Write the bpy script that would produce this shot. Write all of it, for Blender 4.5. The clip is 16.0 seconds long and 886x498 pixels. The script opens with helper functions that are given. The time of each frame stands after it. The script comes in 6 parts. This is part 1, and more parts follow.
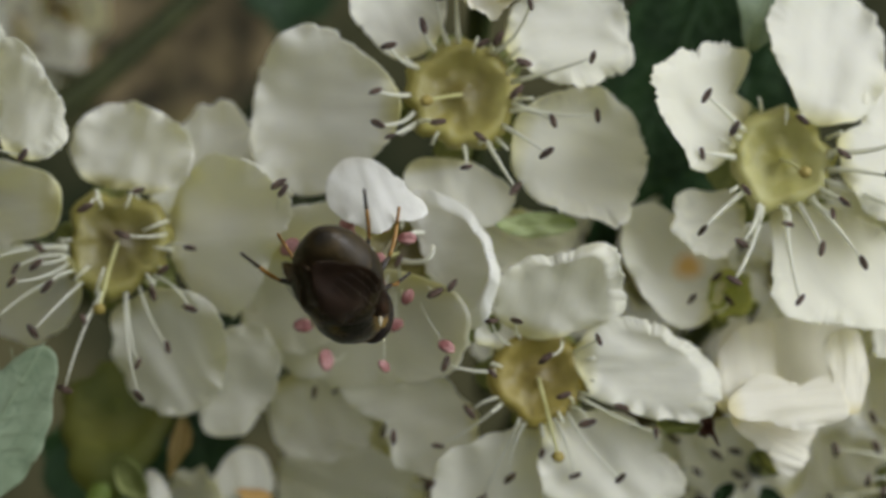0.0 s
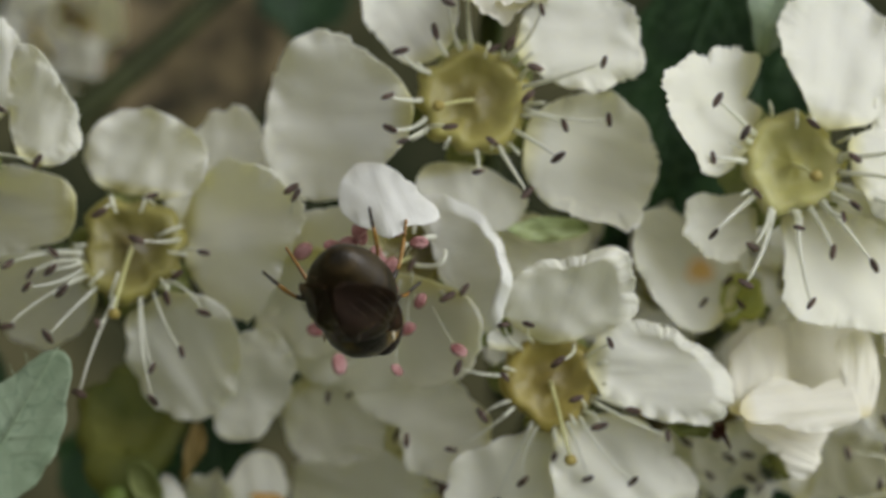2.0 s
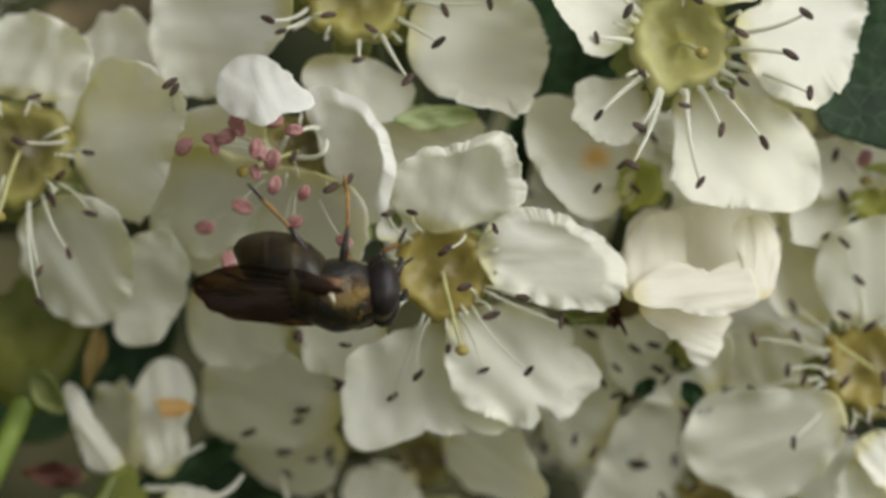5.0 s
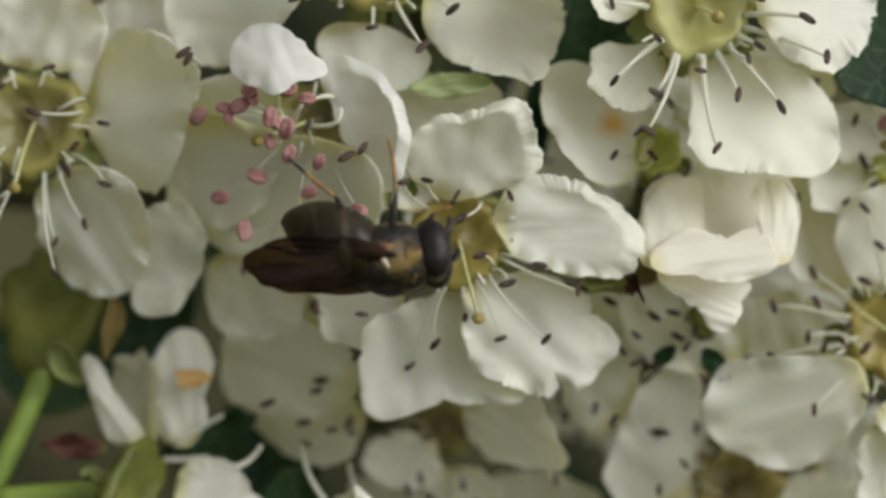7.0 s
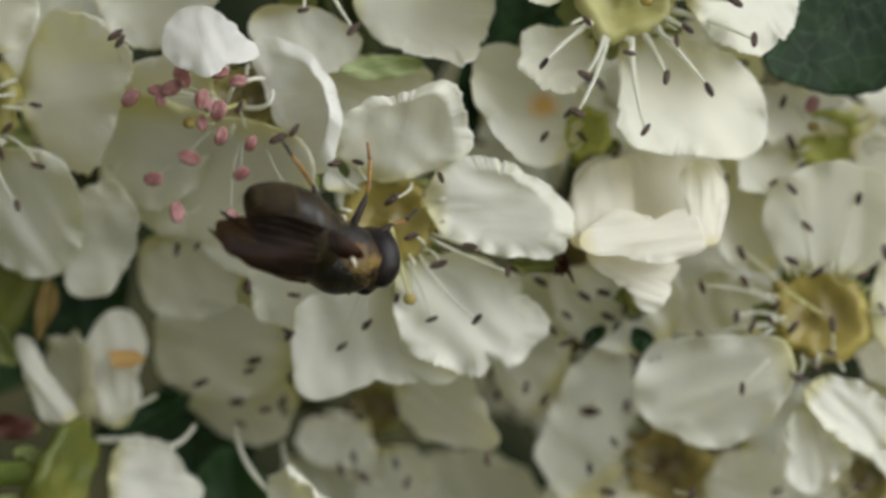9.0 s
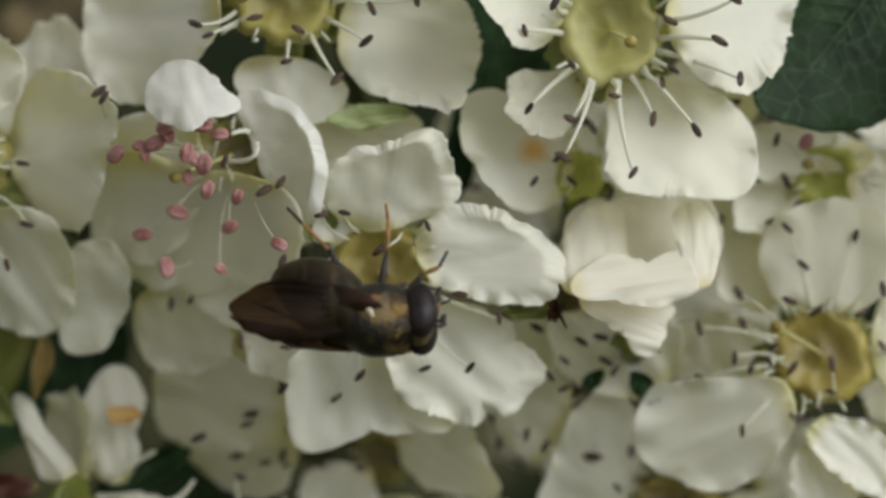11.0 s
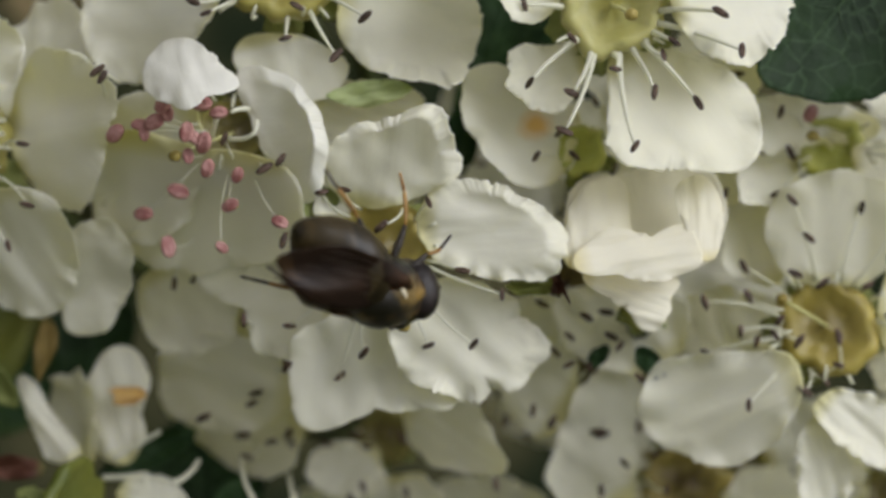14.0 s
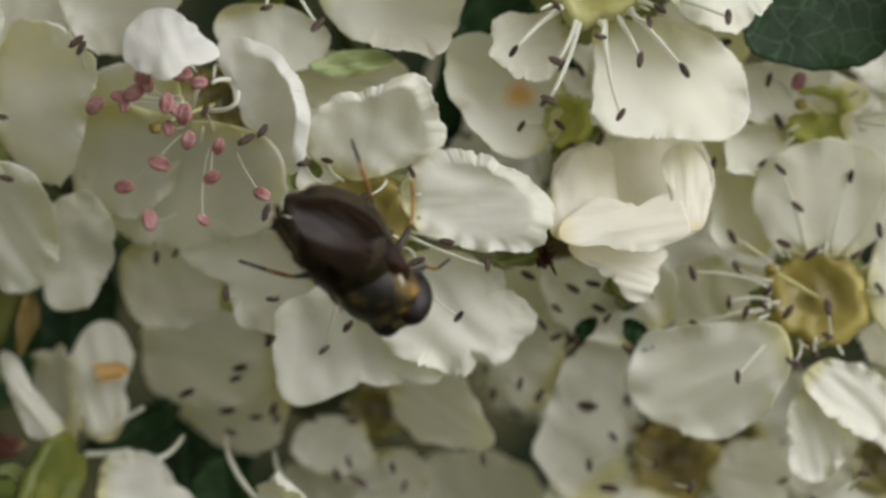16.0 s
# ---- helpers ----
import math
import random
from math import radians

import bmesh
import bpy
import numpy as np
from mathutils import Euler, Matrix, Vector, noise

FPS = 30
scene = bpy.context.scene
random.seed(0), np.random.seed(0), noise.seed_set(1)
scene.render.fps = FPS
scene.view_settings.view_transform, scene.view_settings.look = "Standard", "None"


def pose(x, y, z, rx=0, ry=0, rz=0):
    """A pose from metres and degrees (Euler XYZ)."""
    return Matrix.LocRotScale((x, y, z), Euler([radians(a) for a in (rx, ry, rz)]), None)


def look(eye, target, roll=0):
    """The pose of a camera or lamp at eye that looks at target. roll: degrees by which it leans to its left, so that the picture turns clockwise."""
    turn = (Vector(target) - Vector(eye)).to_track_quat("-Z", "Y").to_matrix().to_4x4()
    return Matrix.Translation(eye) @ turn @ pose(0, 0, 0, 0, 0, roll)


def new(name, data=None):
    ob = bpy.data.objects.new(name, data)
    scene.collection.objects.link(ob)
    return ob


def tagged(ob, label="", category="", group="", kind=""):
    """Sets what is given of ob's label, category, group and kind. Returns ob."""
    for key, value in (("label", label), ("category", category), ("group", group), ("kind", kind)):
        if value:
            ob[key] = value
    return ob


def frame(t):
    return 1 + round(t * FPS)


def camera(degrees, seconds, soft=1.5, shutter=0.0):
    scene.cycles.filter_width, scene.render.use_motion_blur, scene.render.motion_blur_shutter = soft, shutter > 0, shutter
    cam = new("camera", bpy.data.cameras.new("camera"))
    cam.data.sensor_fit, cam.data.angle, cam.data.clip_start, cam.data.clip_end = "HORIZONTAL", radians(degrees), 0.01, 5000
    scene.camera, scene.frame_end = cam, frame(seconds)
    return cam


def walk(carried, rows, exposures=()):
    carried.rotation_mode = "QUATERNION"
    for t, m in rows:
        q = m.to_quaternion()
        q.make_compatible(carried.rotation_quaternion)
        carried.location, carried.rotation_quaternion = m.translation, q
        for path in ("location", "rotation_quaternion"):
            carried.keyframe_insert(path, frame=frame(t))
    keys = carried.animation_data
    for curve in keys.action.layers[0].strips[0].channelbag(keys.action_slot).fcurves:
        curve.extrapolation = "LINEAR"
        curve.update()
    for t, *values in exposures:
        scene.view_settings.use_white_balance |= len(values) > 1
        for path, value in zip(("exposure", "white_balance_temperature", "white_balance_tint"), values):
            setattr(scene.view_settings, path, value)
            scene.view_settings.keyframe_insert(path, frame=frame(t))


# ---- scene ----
MM = 0.001
LEAN = pose(0, 0, 0, -18).to_3x3()  # the camera looks down on the cluster


def eye(x, y, z, yaw, pitch, roll):
    """A camera pose from the cluster's millimetres and degrees; with no turn it looks along the cluster's +y."""
    return LEAN.to_4x4() @ pose(x * MM, y * MM, z * MM) @ pose(0, 0, 0, 0, 0, yaw) @ pose(0, 0, 0, 90 + pitch) @ pose(0, 0, 0, 0, 0, roll)


cam = camera(20.0, 16.0, soft=3.0)
cam.data.dof.use_dof = True
cam.data.dof.focus_distance = 96.5 * MM
cam.data.dof.aperture_fstop = 34.0
walk(cam, [
    (0, eye(-7.904, -103.166, 1.359, -1.363, 2.444, 2.360)),
    (0.5, eye(-7.668, -103.476, 0.917, -1.180, 2.661, 2.382)),
    (1, eye(-7.638, -103.432, 0.822, -1.324, 2.554, 2.309)),
    (1.5, eye(-7.569, -103.666, 0.578, -1.716, 2.590, 2.291)),
    (2, eye(-7.541, -103.618, 1.041, -0.867, 2.699, 2.266)),
    (2.5, eye(-7.065, -103.564, 1.102, -0.636, 3.254, 2.111)),
    (3, eye(-4.650, -102.620, -0.395, 0.994, 3.400, 1.701)),
    (3.5, eye(-2.108, -102.844, -0.886, 3.113, 4.097, 1.519)),
    (4, eye(-0.216, -102.352, -2.713, 2.934, 2.851, 1.098)),
    (4.5, eye(0.943, -101.976, -2.501, 1.363, 2.017, 0.434)),
    (4.7, eye(0.958, -102.029, -2.571, 1.223, 2.372, 0.583)),
    (6.8, eye(1.936, -101.407, -3.313, 2.489, 2.528, 0.408)),
    (7, eye(2.162, -101.442, -2.941, 2.378, 1.848, 0.255)),
    (7.5, eye(2.714, -101.491, -3.215, 2.210, 1.595, 0.147)),
    (8, eye(2.616, -101.567, -3.342, 1.932, 1.498, 0.144)),
    (8.5, eye(2.954, -101.662, -3.147, 1.707, 1.365, 0.110)),
    (9, eye(2.680, -102.189, -2.656, 1.089, 1.248, 0.158)),
    (9.2, eye(2.057, -101.933, -2.401, 0.981, 1.322, 0.153)),
    (11.3, eye(6.164, -101.118, -2.179, 2.707, 2.160, -1.382)),
    (11.5, eye(6.268, -101.117, -1.642, 2.040, 2.066, -1.575)),
    (12, eye(6.781, -101.130, -2.190, 1.623, 2.822, -1.822)),
    (12.5, eye(6.551, -100.775, -2.312, 1.127, 2.340, -1.893)),
    (13, eye(6.055, -100.702, -2.651, 3.203, 1.789, -1.801)),
    (13.5, eye(7.213, -100.816, -2.277, 3.922, 1.278, -1.765)),
    (14, eye(6.851, -100.732, -2.363, 3.337, 1.666, -1.837)),
    (14.5, eye(6.661, -100.380, -2.427, 3.238, 1.288, -1.920)),
    (15, eye(7.454, -100.238, -2.387, 3.354, 0.986, -2.064)),
    (15.5, eye(7.041, -99.971, -2.359, 3.222, 1.150, -2.160)),
    (16, eye(7.229, -99.567, -2.908, 3.263, 1.335, -2.183)),
], exposures=[(0, -0.12, 6550, 10), (2.0, -0.12, 6600, 10), (3.5, -0.12, 7000, 10), (4.5, 0.05, 6900, 10), (7.0, -0.02, 6750, 10), (9.2, -0.02, 6650, 10), (11.3, -0.18, 6750, 10), (12.0, -0.28, 6700, 10), (12.5, -0.36, 6950, 10), (13.0, -0.40, 7150, 10), (13.6, -0.08, 6750, 11), (16.0, -0.06, 6800, 12)])

# ---- light: bright overcast sky, from above and to the camera's side ----
world = bpy.data.worlds.new("sky")
scene.world = world
world.use_nodes = True
wn = world.node_tree
sky = wn.nodes.new("ShaderNodeTexSky")
sky.sky_type, sky.sun_disc = "NISHITA", False
sky.sun_elevation, sky.sun_rotation = radians(38), radians(108)
sky.air_density, sky.dust_density, sky.ozone_density = 1.0, 1.5, 1.0
back = wn.nodes["Background"]
cloud = wn.nodes.new("ShaderNodeHueSaturation")  # thin cloud greys the sky
cloud.inputs["Saturation"].default_value = 0.04
wn.links.new(sky.outputs["Color"], cloud.inputs["Color"])
wn.links.new(cloud.outputs["Color"], back.inputs["Color"])
back.inputs["Strength"].default_value = 0.15
sun_data = bpy.data.lights.new("sun", "SUN")
sun_data.energy, sun_data.angle, sun_data.color = 1.85, radians(36), (0.89, 0.945, 1.06)
sun = new("sun", sun_data)
sun.matrix_world = look((0.92, -0.56, 0.84), (0, 0, 0))

# ---- materials ----
def material(name, rough=0.5, spec=0.5):
    m = bpy.data.materials.new(name)
    m.use_nodes = True
    b = m.node_tree.nodes["Principled BSDF"]
    b.inputs["Roughness"].default_value = rough
    b.inputs["Specular IOR Level"].default_value = spec
    return m, m.node_tree, b


def node(nt, kind, **values):
    n = nt.nodes.new(kind)
    for key, value in values.items():
        n.inputs[key].default_value = value
    return n


def noise_mix(nt, coord, scale, low, high, detail=4.0, lo=0.35, hi=0.65):
    """A colour that drifts between low and high; returns the colour and the noise value."""
    tex = node(nt, "ShaderNodeTexNoise", Scale=scale, Detail=detail)
    nt.links.new(coord, tex.inputs["Vector"])
    ramp = nt.nodes.new("ShaderNodeValToRGB")
    ramp.color_ramp.elements[0].position, ramp.color_ramp.elements[1].position = lo, hi
    ramp.color_ramp.elements[0].color, ramp.color_ramp.elements[1].color = (*low, 1), (*high, 1)
    nt.links.new(tex.outputs["Fac"], ramp.inputs["Fac"])
    return ramp.outputs["Color"], tex.outputs["Fac"]


def bump(nt, b, height, strength, distance):
    n = node(nt, "ShaderNodeBump", Strength=strength, Distance=distance)
    nt.links.new(height, n.inputs["Height"])
    nt.links.new(n.outputs["Normal"], b.inputs["Normal"])
    return n


def speckled(name, low, high, scale, rough=0.5, spec=0.4, relief=0.3, fine=6000.0, metal=0.0, lo=0.35, hi=0.65):
    m, nt, b = material(name, rough, spec)
    b.inputs["Metallic"].default_value = metal
    at = nt.nodes.new("ShaderNodeTexCoord").outputs["Object"]
    colour, _ = noise_mix(nt, at, scale, low, high, 4.0, lo, hi)
    nt.links.new(colour, b.inputs["Base Color"])
    grain = node(nt, "ShaderNodeTexNoise", Scale=fine, Detail=3.0)
    nt.links.new(at, grain.inputs["Vector"])
    bump(nt, b, grain.outputs["Fac"], relief, 0.00012)
    return m


def disc_skin(name, middle, rim):
    """Nectar disc: olive in the middle, yellower toward its rim, slightly wet."""
    m, nt, b = material(name, 0.42, 0.4)
    at = nt.nodes.new("ShaderNodeTexCoord").outputs["Object"]
    size = nt.nodes.new("ShaderNodeVectorMath")
    size.operation = "LENGTH"
    nt.links.new(at, size.inputs[0])
    blot = node(nt, "ShaderNodeTexNoise", Scale=900.0, Detail=3.0)
    nt.links.new(at, blot.inputs["Vector"])
    add = nt.nodes.new("ShaderNodeMath")
    add.operation = "MULTIPLY_ADD"
    nt.links.new(blot.outputs["Fac"], add.inputs[0])
    add.inputs[1].default_value = 0.0024
    nt.links.new(size.outputs["Value"], add.inputs[2])
    ramp = nt.nodes.new("ShaderNodeMapRange")
    ramp.inputs["From Min"].default_value, ramp.inputs["From Max"].default_value = 0.0014, 0.0036
    nt.links.new(add.outputs[0], ramp.inputs["Value"])
    mix = nt.nodes.new("ShaderNodeMix")
    mix.data_type = "RGBA"
    nt.links.new(ramp.outputs["Result"], mix.inputs["Factor"])
    mix.inputs["A"].default_value, mix.inputs["B"].default_value = (*middle, 1), (*rim, 1)
    nt.links.new(mix.outputs["Result"], b.inputs["Base Color"])
    b.inputs["Subsurface Weight"].default_value = 0.3
    b.inputs["Subsurface Radius"].default_value = (0.001, 0.0008, 0.0003)
    b.inputs["Subsurface Scale"].default_value = 0.5
    grain = node(nt, "ShaderNodeTexNoise", Scale=3500.0, Detail=3.0)
    nt.links.new(at, grain.inputs["Vector"])
    bump(nt, b, grain.outputs["Fac"], 0.25, 0.00012)
    return m


def thin_skin(name, low, high, claw, see=0.35, rough=0.6, vein=0.16, through_tint=(1.0, 1.0, 0.8), stain=None, net=None):
    """Petal or leaf skin: lengthwise veins, blotches, a tinted claw, and light coming through."""
    m, nt, b = material(name, rough, 0.35)
    links = nt.links
    uv = nt.nodes.new("ShaderNodeUVMap").outputs["UV"]
    at = nt.nodes.new("ShaderNodeTexCoord").outputs["Object"]
    colour, _ = noise_mix(nt, at, 420.0, low, high, 5.0)
    split = nt.nodes.new("ShaderNodeSeparateXYZ")
    links.new(uv, split.inputs[0])
    fade = node(nt, "ShaderNodeMapRange")
    fade.inputs["From Min"].default_value, fade.inputs["From Max"].default_value = 0.03, 0.16
    fade.inputs["To Min"].default_value, fade.inputs["To Max"].default_value = 0.95, 0.0
    links.new(split.outputs["Y"], fade.inputs["Value"])
    mix = nt.nodes.new("ShaderNodeMix")
    mix.data_type = "RGBA"
    links.new(fade.outputs["Result"], mix.inputs["Factor"])
    links.new(colour, mix.inputs["A"])
    mix.inputs["B"].default_value = (*claw, 1)
    base = mix.outputs["Result"]
    if stain:  # a soft blotch at (u, v) of the petal
        u, v, reach, hue = stain
        wobble = node(nt, "ShaderNodeTexNoise", Scale=1500.0, Detail=3.0)
        links.new(at, wobble.inputs["Vector"])
        far = nt.nodes.new("ShaderNodeVectorMath")
        far.operation = "DISTANCE"
        links.new(uv, far.inputs[0])
        far.inputs[1].default_value = (u, v, 0)
        sum_ = nt.nodes.new("ShaderNodeMath")
        sum_.operation = "MULTIPLY_ADD"
        links.new(wobble.outputs["Fac"], sum_.inputs[0])
        sum_.inputs[1].default_value = reach * 0.9
        links.new(far.outputs["Value"], sum_.inputs[2])
        soft = node(nt, "ShaderNodeMapRange")
        soft.inputs["From Min"].default_value, soft.inputs["From Max"].default_value = reach * 0.7, reach * 1.7
        soft.inputs["To Min"].default_value, soft.inputs["To Max"].default_value = 0.85, 0.0
        links.new(sum_.outputs[0], soft.inputs["Value"])
        blot = nt.nodes.new("ShaderNodeMix")
        blot.data_type = "RGBA"
        links.new(soft.outputs["Result"], blot.inputs["Factor"])
        links.new(base, blot.inputs["A"])
        blot.inputs["B"].default_value = (*hue, 1)
        base = blot.outputs["Result"]
    if net:  # fine net of veins between the ribs
        cells = node(nt, "ShaderNodeTexVoronoi", Scale=net[0])
        cells.feature = "DISTANCE_TO_EDGE"
        warp = node(nt, "ShaderNodeTexNoise", Scale=net[0] * 0.6, Detail=2.0)
        links.new(at, warp.inputs["Vector"])
        push = nt.nodes.new("ShaderNodeVectorMath")
        push.operation = "MULTIPLY_ADD"
        links.new(warp.outputs["Color"], push.inputs[0])
        push.inputs[1].default_value = (1.1 / net[0],) * 3
        links.new(at, push.inputs[2])
        links.new(push.outputs[0], cells.inputs["Vector"])
        thin = node(nt, "ShaderNodeMapRange")
        thin.inputs["From Min"].default_value, thin.inputs["From Max"].default_value = 0.004, 0.05
        thin.inputs["To Min"].default_value, thin.inputs["To Max"].default_value = 0.45, 0.0
        links.new(cells.outputs["Distance"], thin.inputs["Value"])
        lace = nt.nodes.new("ShaderNodeMix")
        lace.data_type = "RGBA"
        links.new(thin.outputs["Result"], lace.inputs["Factor"])
        links.new(base, lace.inputs["A"])
        lace.inputs["B"].default_value = (*net[1], 1)
        base = lace.outputs["Result"]
    links.new(base, b.inputs["Base Color"])
    stretch = node(nt, "ShaderNodeMapping")
    stretch.inputs["Scale"].default_value = (16.0, 1.6, 1.0)
    links.new(uv, stretch.inputs["Vector"])
    veins = node(nt, "ShaderNodeTexNoise", Scale=1.0, Detail=4.0, Distortion=0.6)
    links.new(stretch.outputs["Vector"], veins.inputs["Vector"])
    grain = node(nt, "ShaderNodeTexNoise", Scale=1500.0, Detail=4.0)
    links.new(at, grain.inputs["Vector"])
    both = nt.nodes.new("ShaderNodeMath")
    both.operation = "ADD"
    links.new(veins.outputs["Fac"], both.inputs[0])
    links.new(grain.outputs["Fac"], both.inputs[1])
    normal = bump(nt, b, both.outputs[0], vein, 0.00018)
    glow = nt.nodes.new("ShaderNodeBsdfTranslucent")
    tint = nt.nodes.new("ShaderNodeMix")
    tint.data_type, tint.blend_type = "RGBA", "MULTIPLY"
    tint.inputs["Factor"].default_value = 1.0
    links.new(base, tint.inputs["A"])
    tint.inputs["B"].default_value = (*through_tint, 1)
    links.new(tint.outputs["Result"], glow.inputs["Color"])
    links.new(normal.outputs["Normal"], glow.inputs["Normal"])
    blend = node(nt, "ShaderNodeMixShader", Fac=see)
    links.new(b.outputs[0], blend.inputs[1])
    links.new(glow.outputs[0], blend.inputs[2])
    links.new(blend.outputs[0], nt.nodes["Material Output"].inputs["Surface"])
    return m


petal_white = thin_skin("petal_white", (0.89, 0.89, 0.885), (0.93, 0.93, 0.93), (0.78, 0.76, 0.47), 0.47, 0.65, 0.10, (1.0, 0.975, 0.53))
petal_plain = thin_skin("petal_plain", (0.90, 0.90, 0.89), (0.94, 0.94, 0.935), (0.90, 0.89, 0.86), 0.42, 0.65, 0.10, (1.0, 0.99, 0.76))
petal_cream = thin_skin("petal_cream", (0.90, 0.885, 0.83), (0.935, 0.925, 0.89), (0.80, 0.75, 0.50), 0.45, 0.65, 0.10, (1.0, 0.97, 0.68))
petal_stained = thin_skin("petal_stained", (0.89, 0.89, 0.885), (0.93, 0.93, 0.93), (0.78, 0.76, 0.47), 0.47, 0.65, 0.10, (1.0, 0.975, 0.53), (0.47, 0.37, 0.14, (0.86, 0.56, 0.12)))
stain_pale = thin_skin("stain_pale", (0.68, 0.40, 0.10), (0.84, 0.60, 0.25), (0.75, 0.6, 0.35), 0.3)
sepal_red = thin_skin("sepal_red", (0.060, 0.020, 0.012), (0.11, 0.042, 0.022), (0.13, 0.12, 0.03), 0.1)
sepal_amber = thin_skin("sepal_amber", (0.14, 0.10, 0.025), (0.24, 0.17, 0.05), (0.13, 0.12, 0.03), 0.2)
sepal_green = thin_skin("sepal_green", (0.24, 0.28, 0.09), (0.36, 0.39, 0.14), (0.24, 0.28, 0.08), 0.35)
bract_green = thin_skin("bract_green", (0.48, 0.57, 0.28), (0.64, 0.70, 0.42), (0.42, 0.50, 0.2), 0.5)
disc_yellow = disc_skin("disc_yellow", (0.16, 0.13, 0.03), (0.41, 0.37, 0.11))
disc_pale = disc_skin("disc_pale", (0.30, 0.28, 0.07), (0.52, 0.50, 0.21))
disc_olive = disc_skin("disc_olive", (0.10, 0.08, 0.02), (0.32, 0.29, 0.08))
disc_green = disc_skin("disc_green", (0.32, 0.34, 0.06), (0.48, 0.50, 0.14))
disc_gold = disc_skin("disc_gold", (0.17, 0.13, 0.025), (0.40, 0.33, 0.08))
disc_brown = disc_skin("disc_brown", (0.08, 0.055, 0.016), (0.42, 0.34, 0.09))
calyx_green = speckled("calyx_green", (0.11, 0.125, 0.02), (0.20, 0.21, 0.04), 500.0, 0.45, 0.4, 0.4)
calyx_olive = speckled("calyx_olive", (0.075, 0.10, 0.014), (0.17, 0.175, 0.03), 350.0, 0.45, 0.4, 0.4)
stalk_green = speckled("stalk_green", (0.15, 0.22, 0.035), (0.24, 0.33, 0.06), 400.0, 0.45, 0.4, 0.3)
# darker copy of the stalk green: the cluster's inner shade is put into its colour
stalk_shaded = speckled("stalk_shaded", (0.035, 0.05, 0.012), (0.07, 0.09, 0.025), 400.0, 0.6, 0.3, 0.3)
style_green = speckled("style_green", (0.42, 0.41, 0.16), (0.55, 0.54, 0.26), 800.0, 0.45, 0.4, 0.2)
filament_white = thin_skin("filament_white", (0.85, 0.85, 0.79), (0.89, 0.89, 0.85), (0.84, 0.84, 0.74), 0.4, 0.6, 0.02, (1.0, 1.0, 0.85))
stigma_yellow = speckled("stigma_yellow", (0.22, 0.165, 0.03), (0.34, 0.27, 0.07), 1500.0, 0.5, 0.4, 0.6)
anther_brown = speckled("anther_brown", (0.03, 0.02, 0.014), (0.11, 0.07, 0.05), 2500.0, 0.6, 0.3, 0.8)
anther_pink = speckled("anther_pink", (0.30, 0.11, 0.10), (0.50, 0.27, 0.25), 2000.0, 0.5, 0.4, 0.7)


# ---- builders: everything is given in millimetres ----
def part(name, bm, mat, parent=None, label="", smooth=True, lean=True):
    """Links a bmesh, in millimetres of the cluster (or, without lean, of its thing), as one mesh under its parent."""
    mesh = bpy.data.meshes.new(name)
    origin = parent.matrix_world.translation.copy() if parent else Vector()
    for v in bm.verts:
        v.co = LEAN @ (v.co * MM) - origin if lean else v.co * MM - origin
    bm.to_mesh(mesh)
    bm.free()
    for p in mesh.polygons:
        p.use_smooth = smooth
    mesh.materials.append(mat)
    ob = new(name, mesh)
    if parent:
        ob.parent = parent
        ob.matrix_world = Matrix.Translation(origin)
    if label:
        tagged(ob, label)
    return ob


def holder(name, at):
    ob = new(name)
    ob.empty_display_size = 0.002
    ob.location = LEAN @ (Vector(at) * MM)
    ob.matrix_world = Matrix.Translation(ob.location)
    return ob


def frame_of(axis, toward):
    """Along, side and normal: the normal leans toward the given way."""
    a = Vector(axis).normalized()
    n = Vector(toward) - a * a.dot(Vector(toward))
    n.normalize()
    return a, n.cross(a).normalized(), n


def bm_tube(points, radii, sides=8):
    bm = bmesh.new()
    pts = [Vector(p) for p in points]
    rings = []
    for i, p in enumerate(pts):
        d = pts[min(i + 1, len(pts) - 1)] - pts[max(i - 1, 0)]
        a, s, n = frame_of(d, (0.13, -1, 0.21))
        rings.append([bm.verts.new(p + radii[i] * (math.cos(k * math.tau / sides) * s + math.sin(k * math.tau / sides) * n)) for k in range(sides)])
    for r, q in zip(rings, rings[1:]):
        for k in range(sides):
            bm.faces.new((r[k], r[(k + 1) % sides], q[(k + 1) % sides], q[k]))
    bm.faces.new(list(reversed(rings[0])))
    bm.faces.new(rings[-1])
    return bm


def arc(p, c, q, steps):
    p, c, q = Vector(p), Vector(c), Vector(q)
    return [p * (1 - t) ** 2 + c * 2 * t * (1 - t) + q * t * t for t in (i / steps for i in range(steps + 1))]


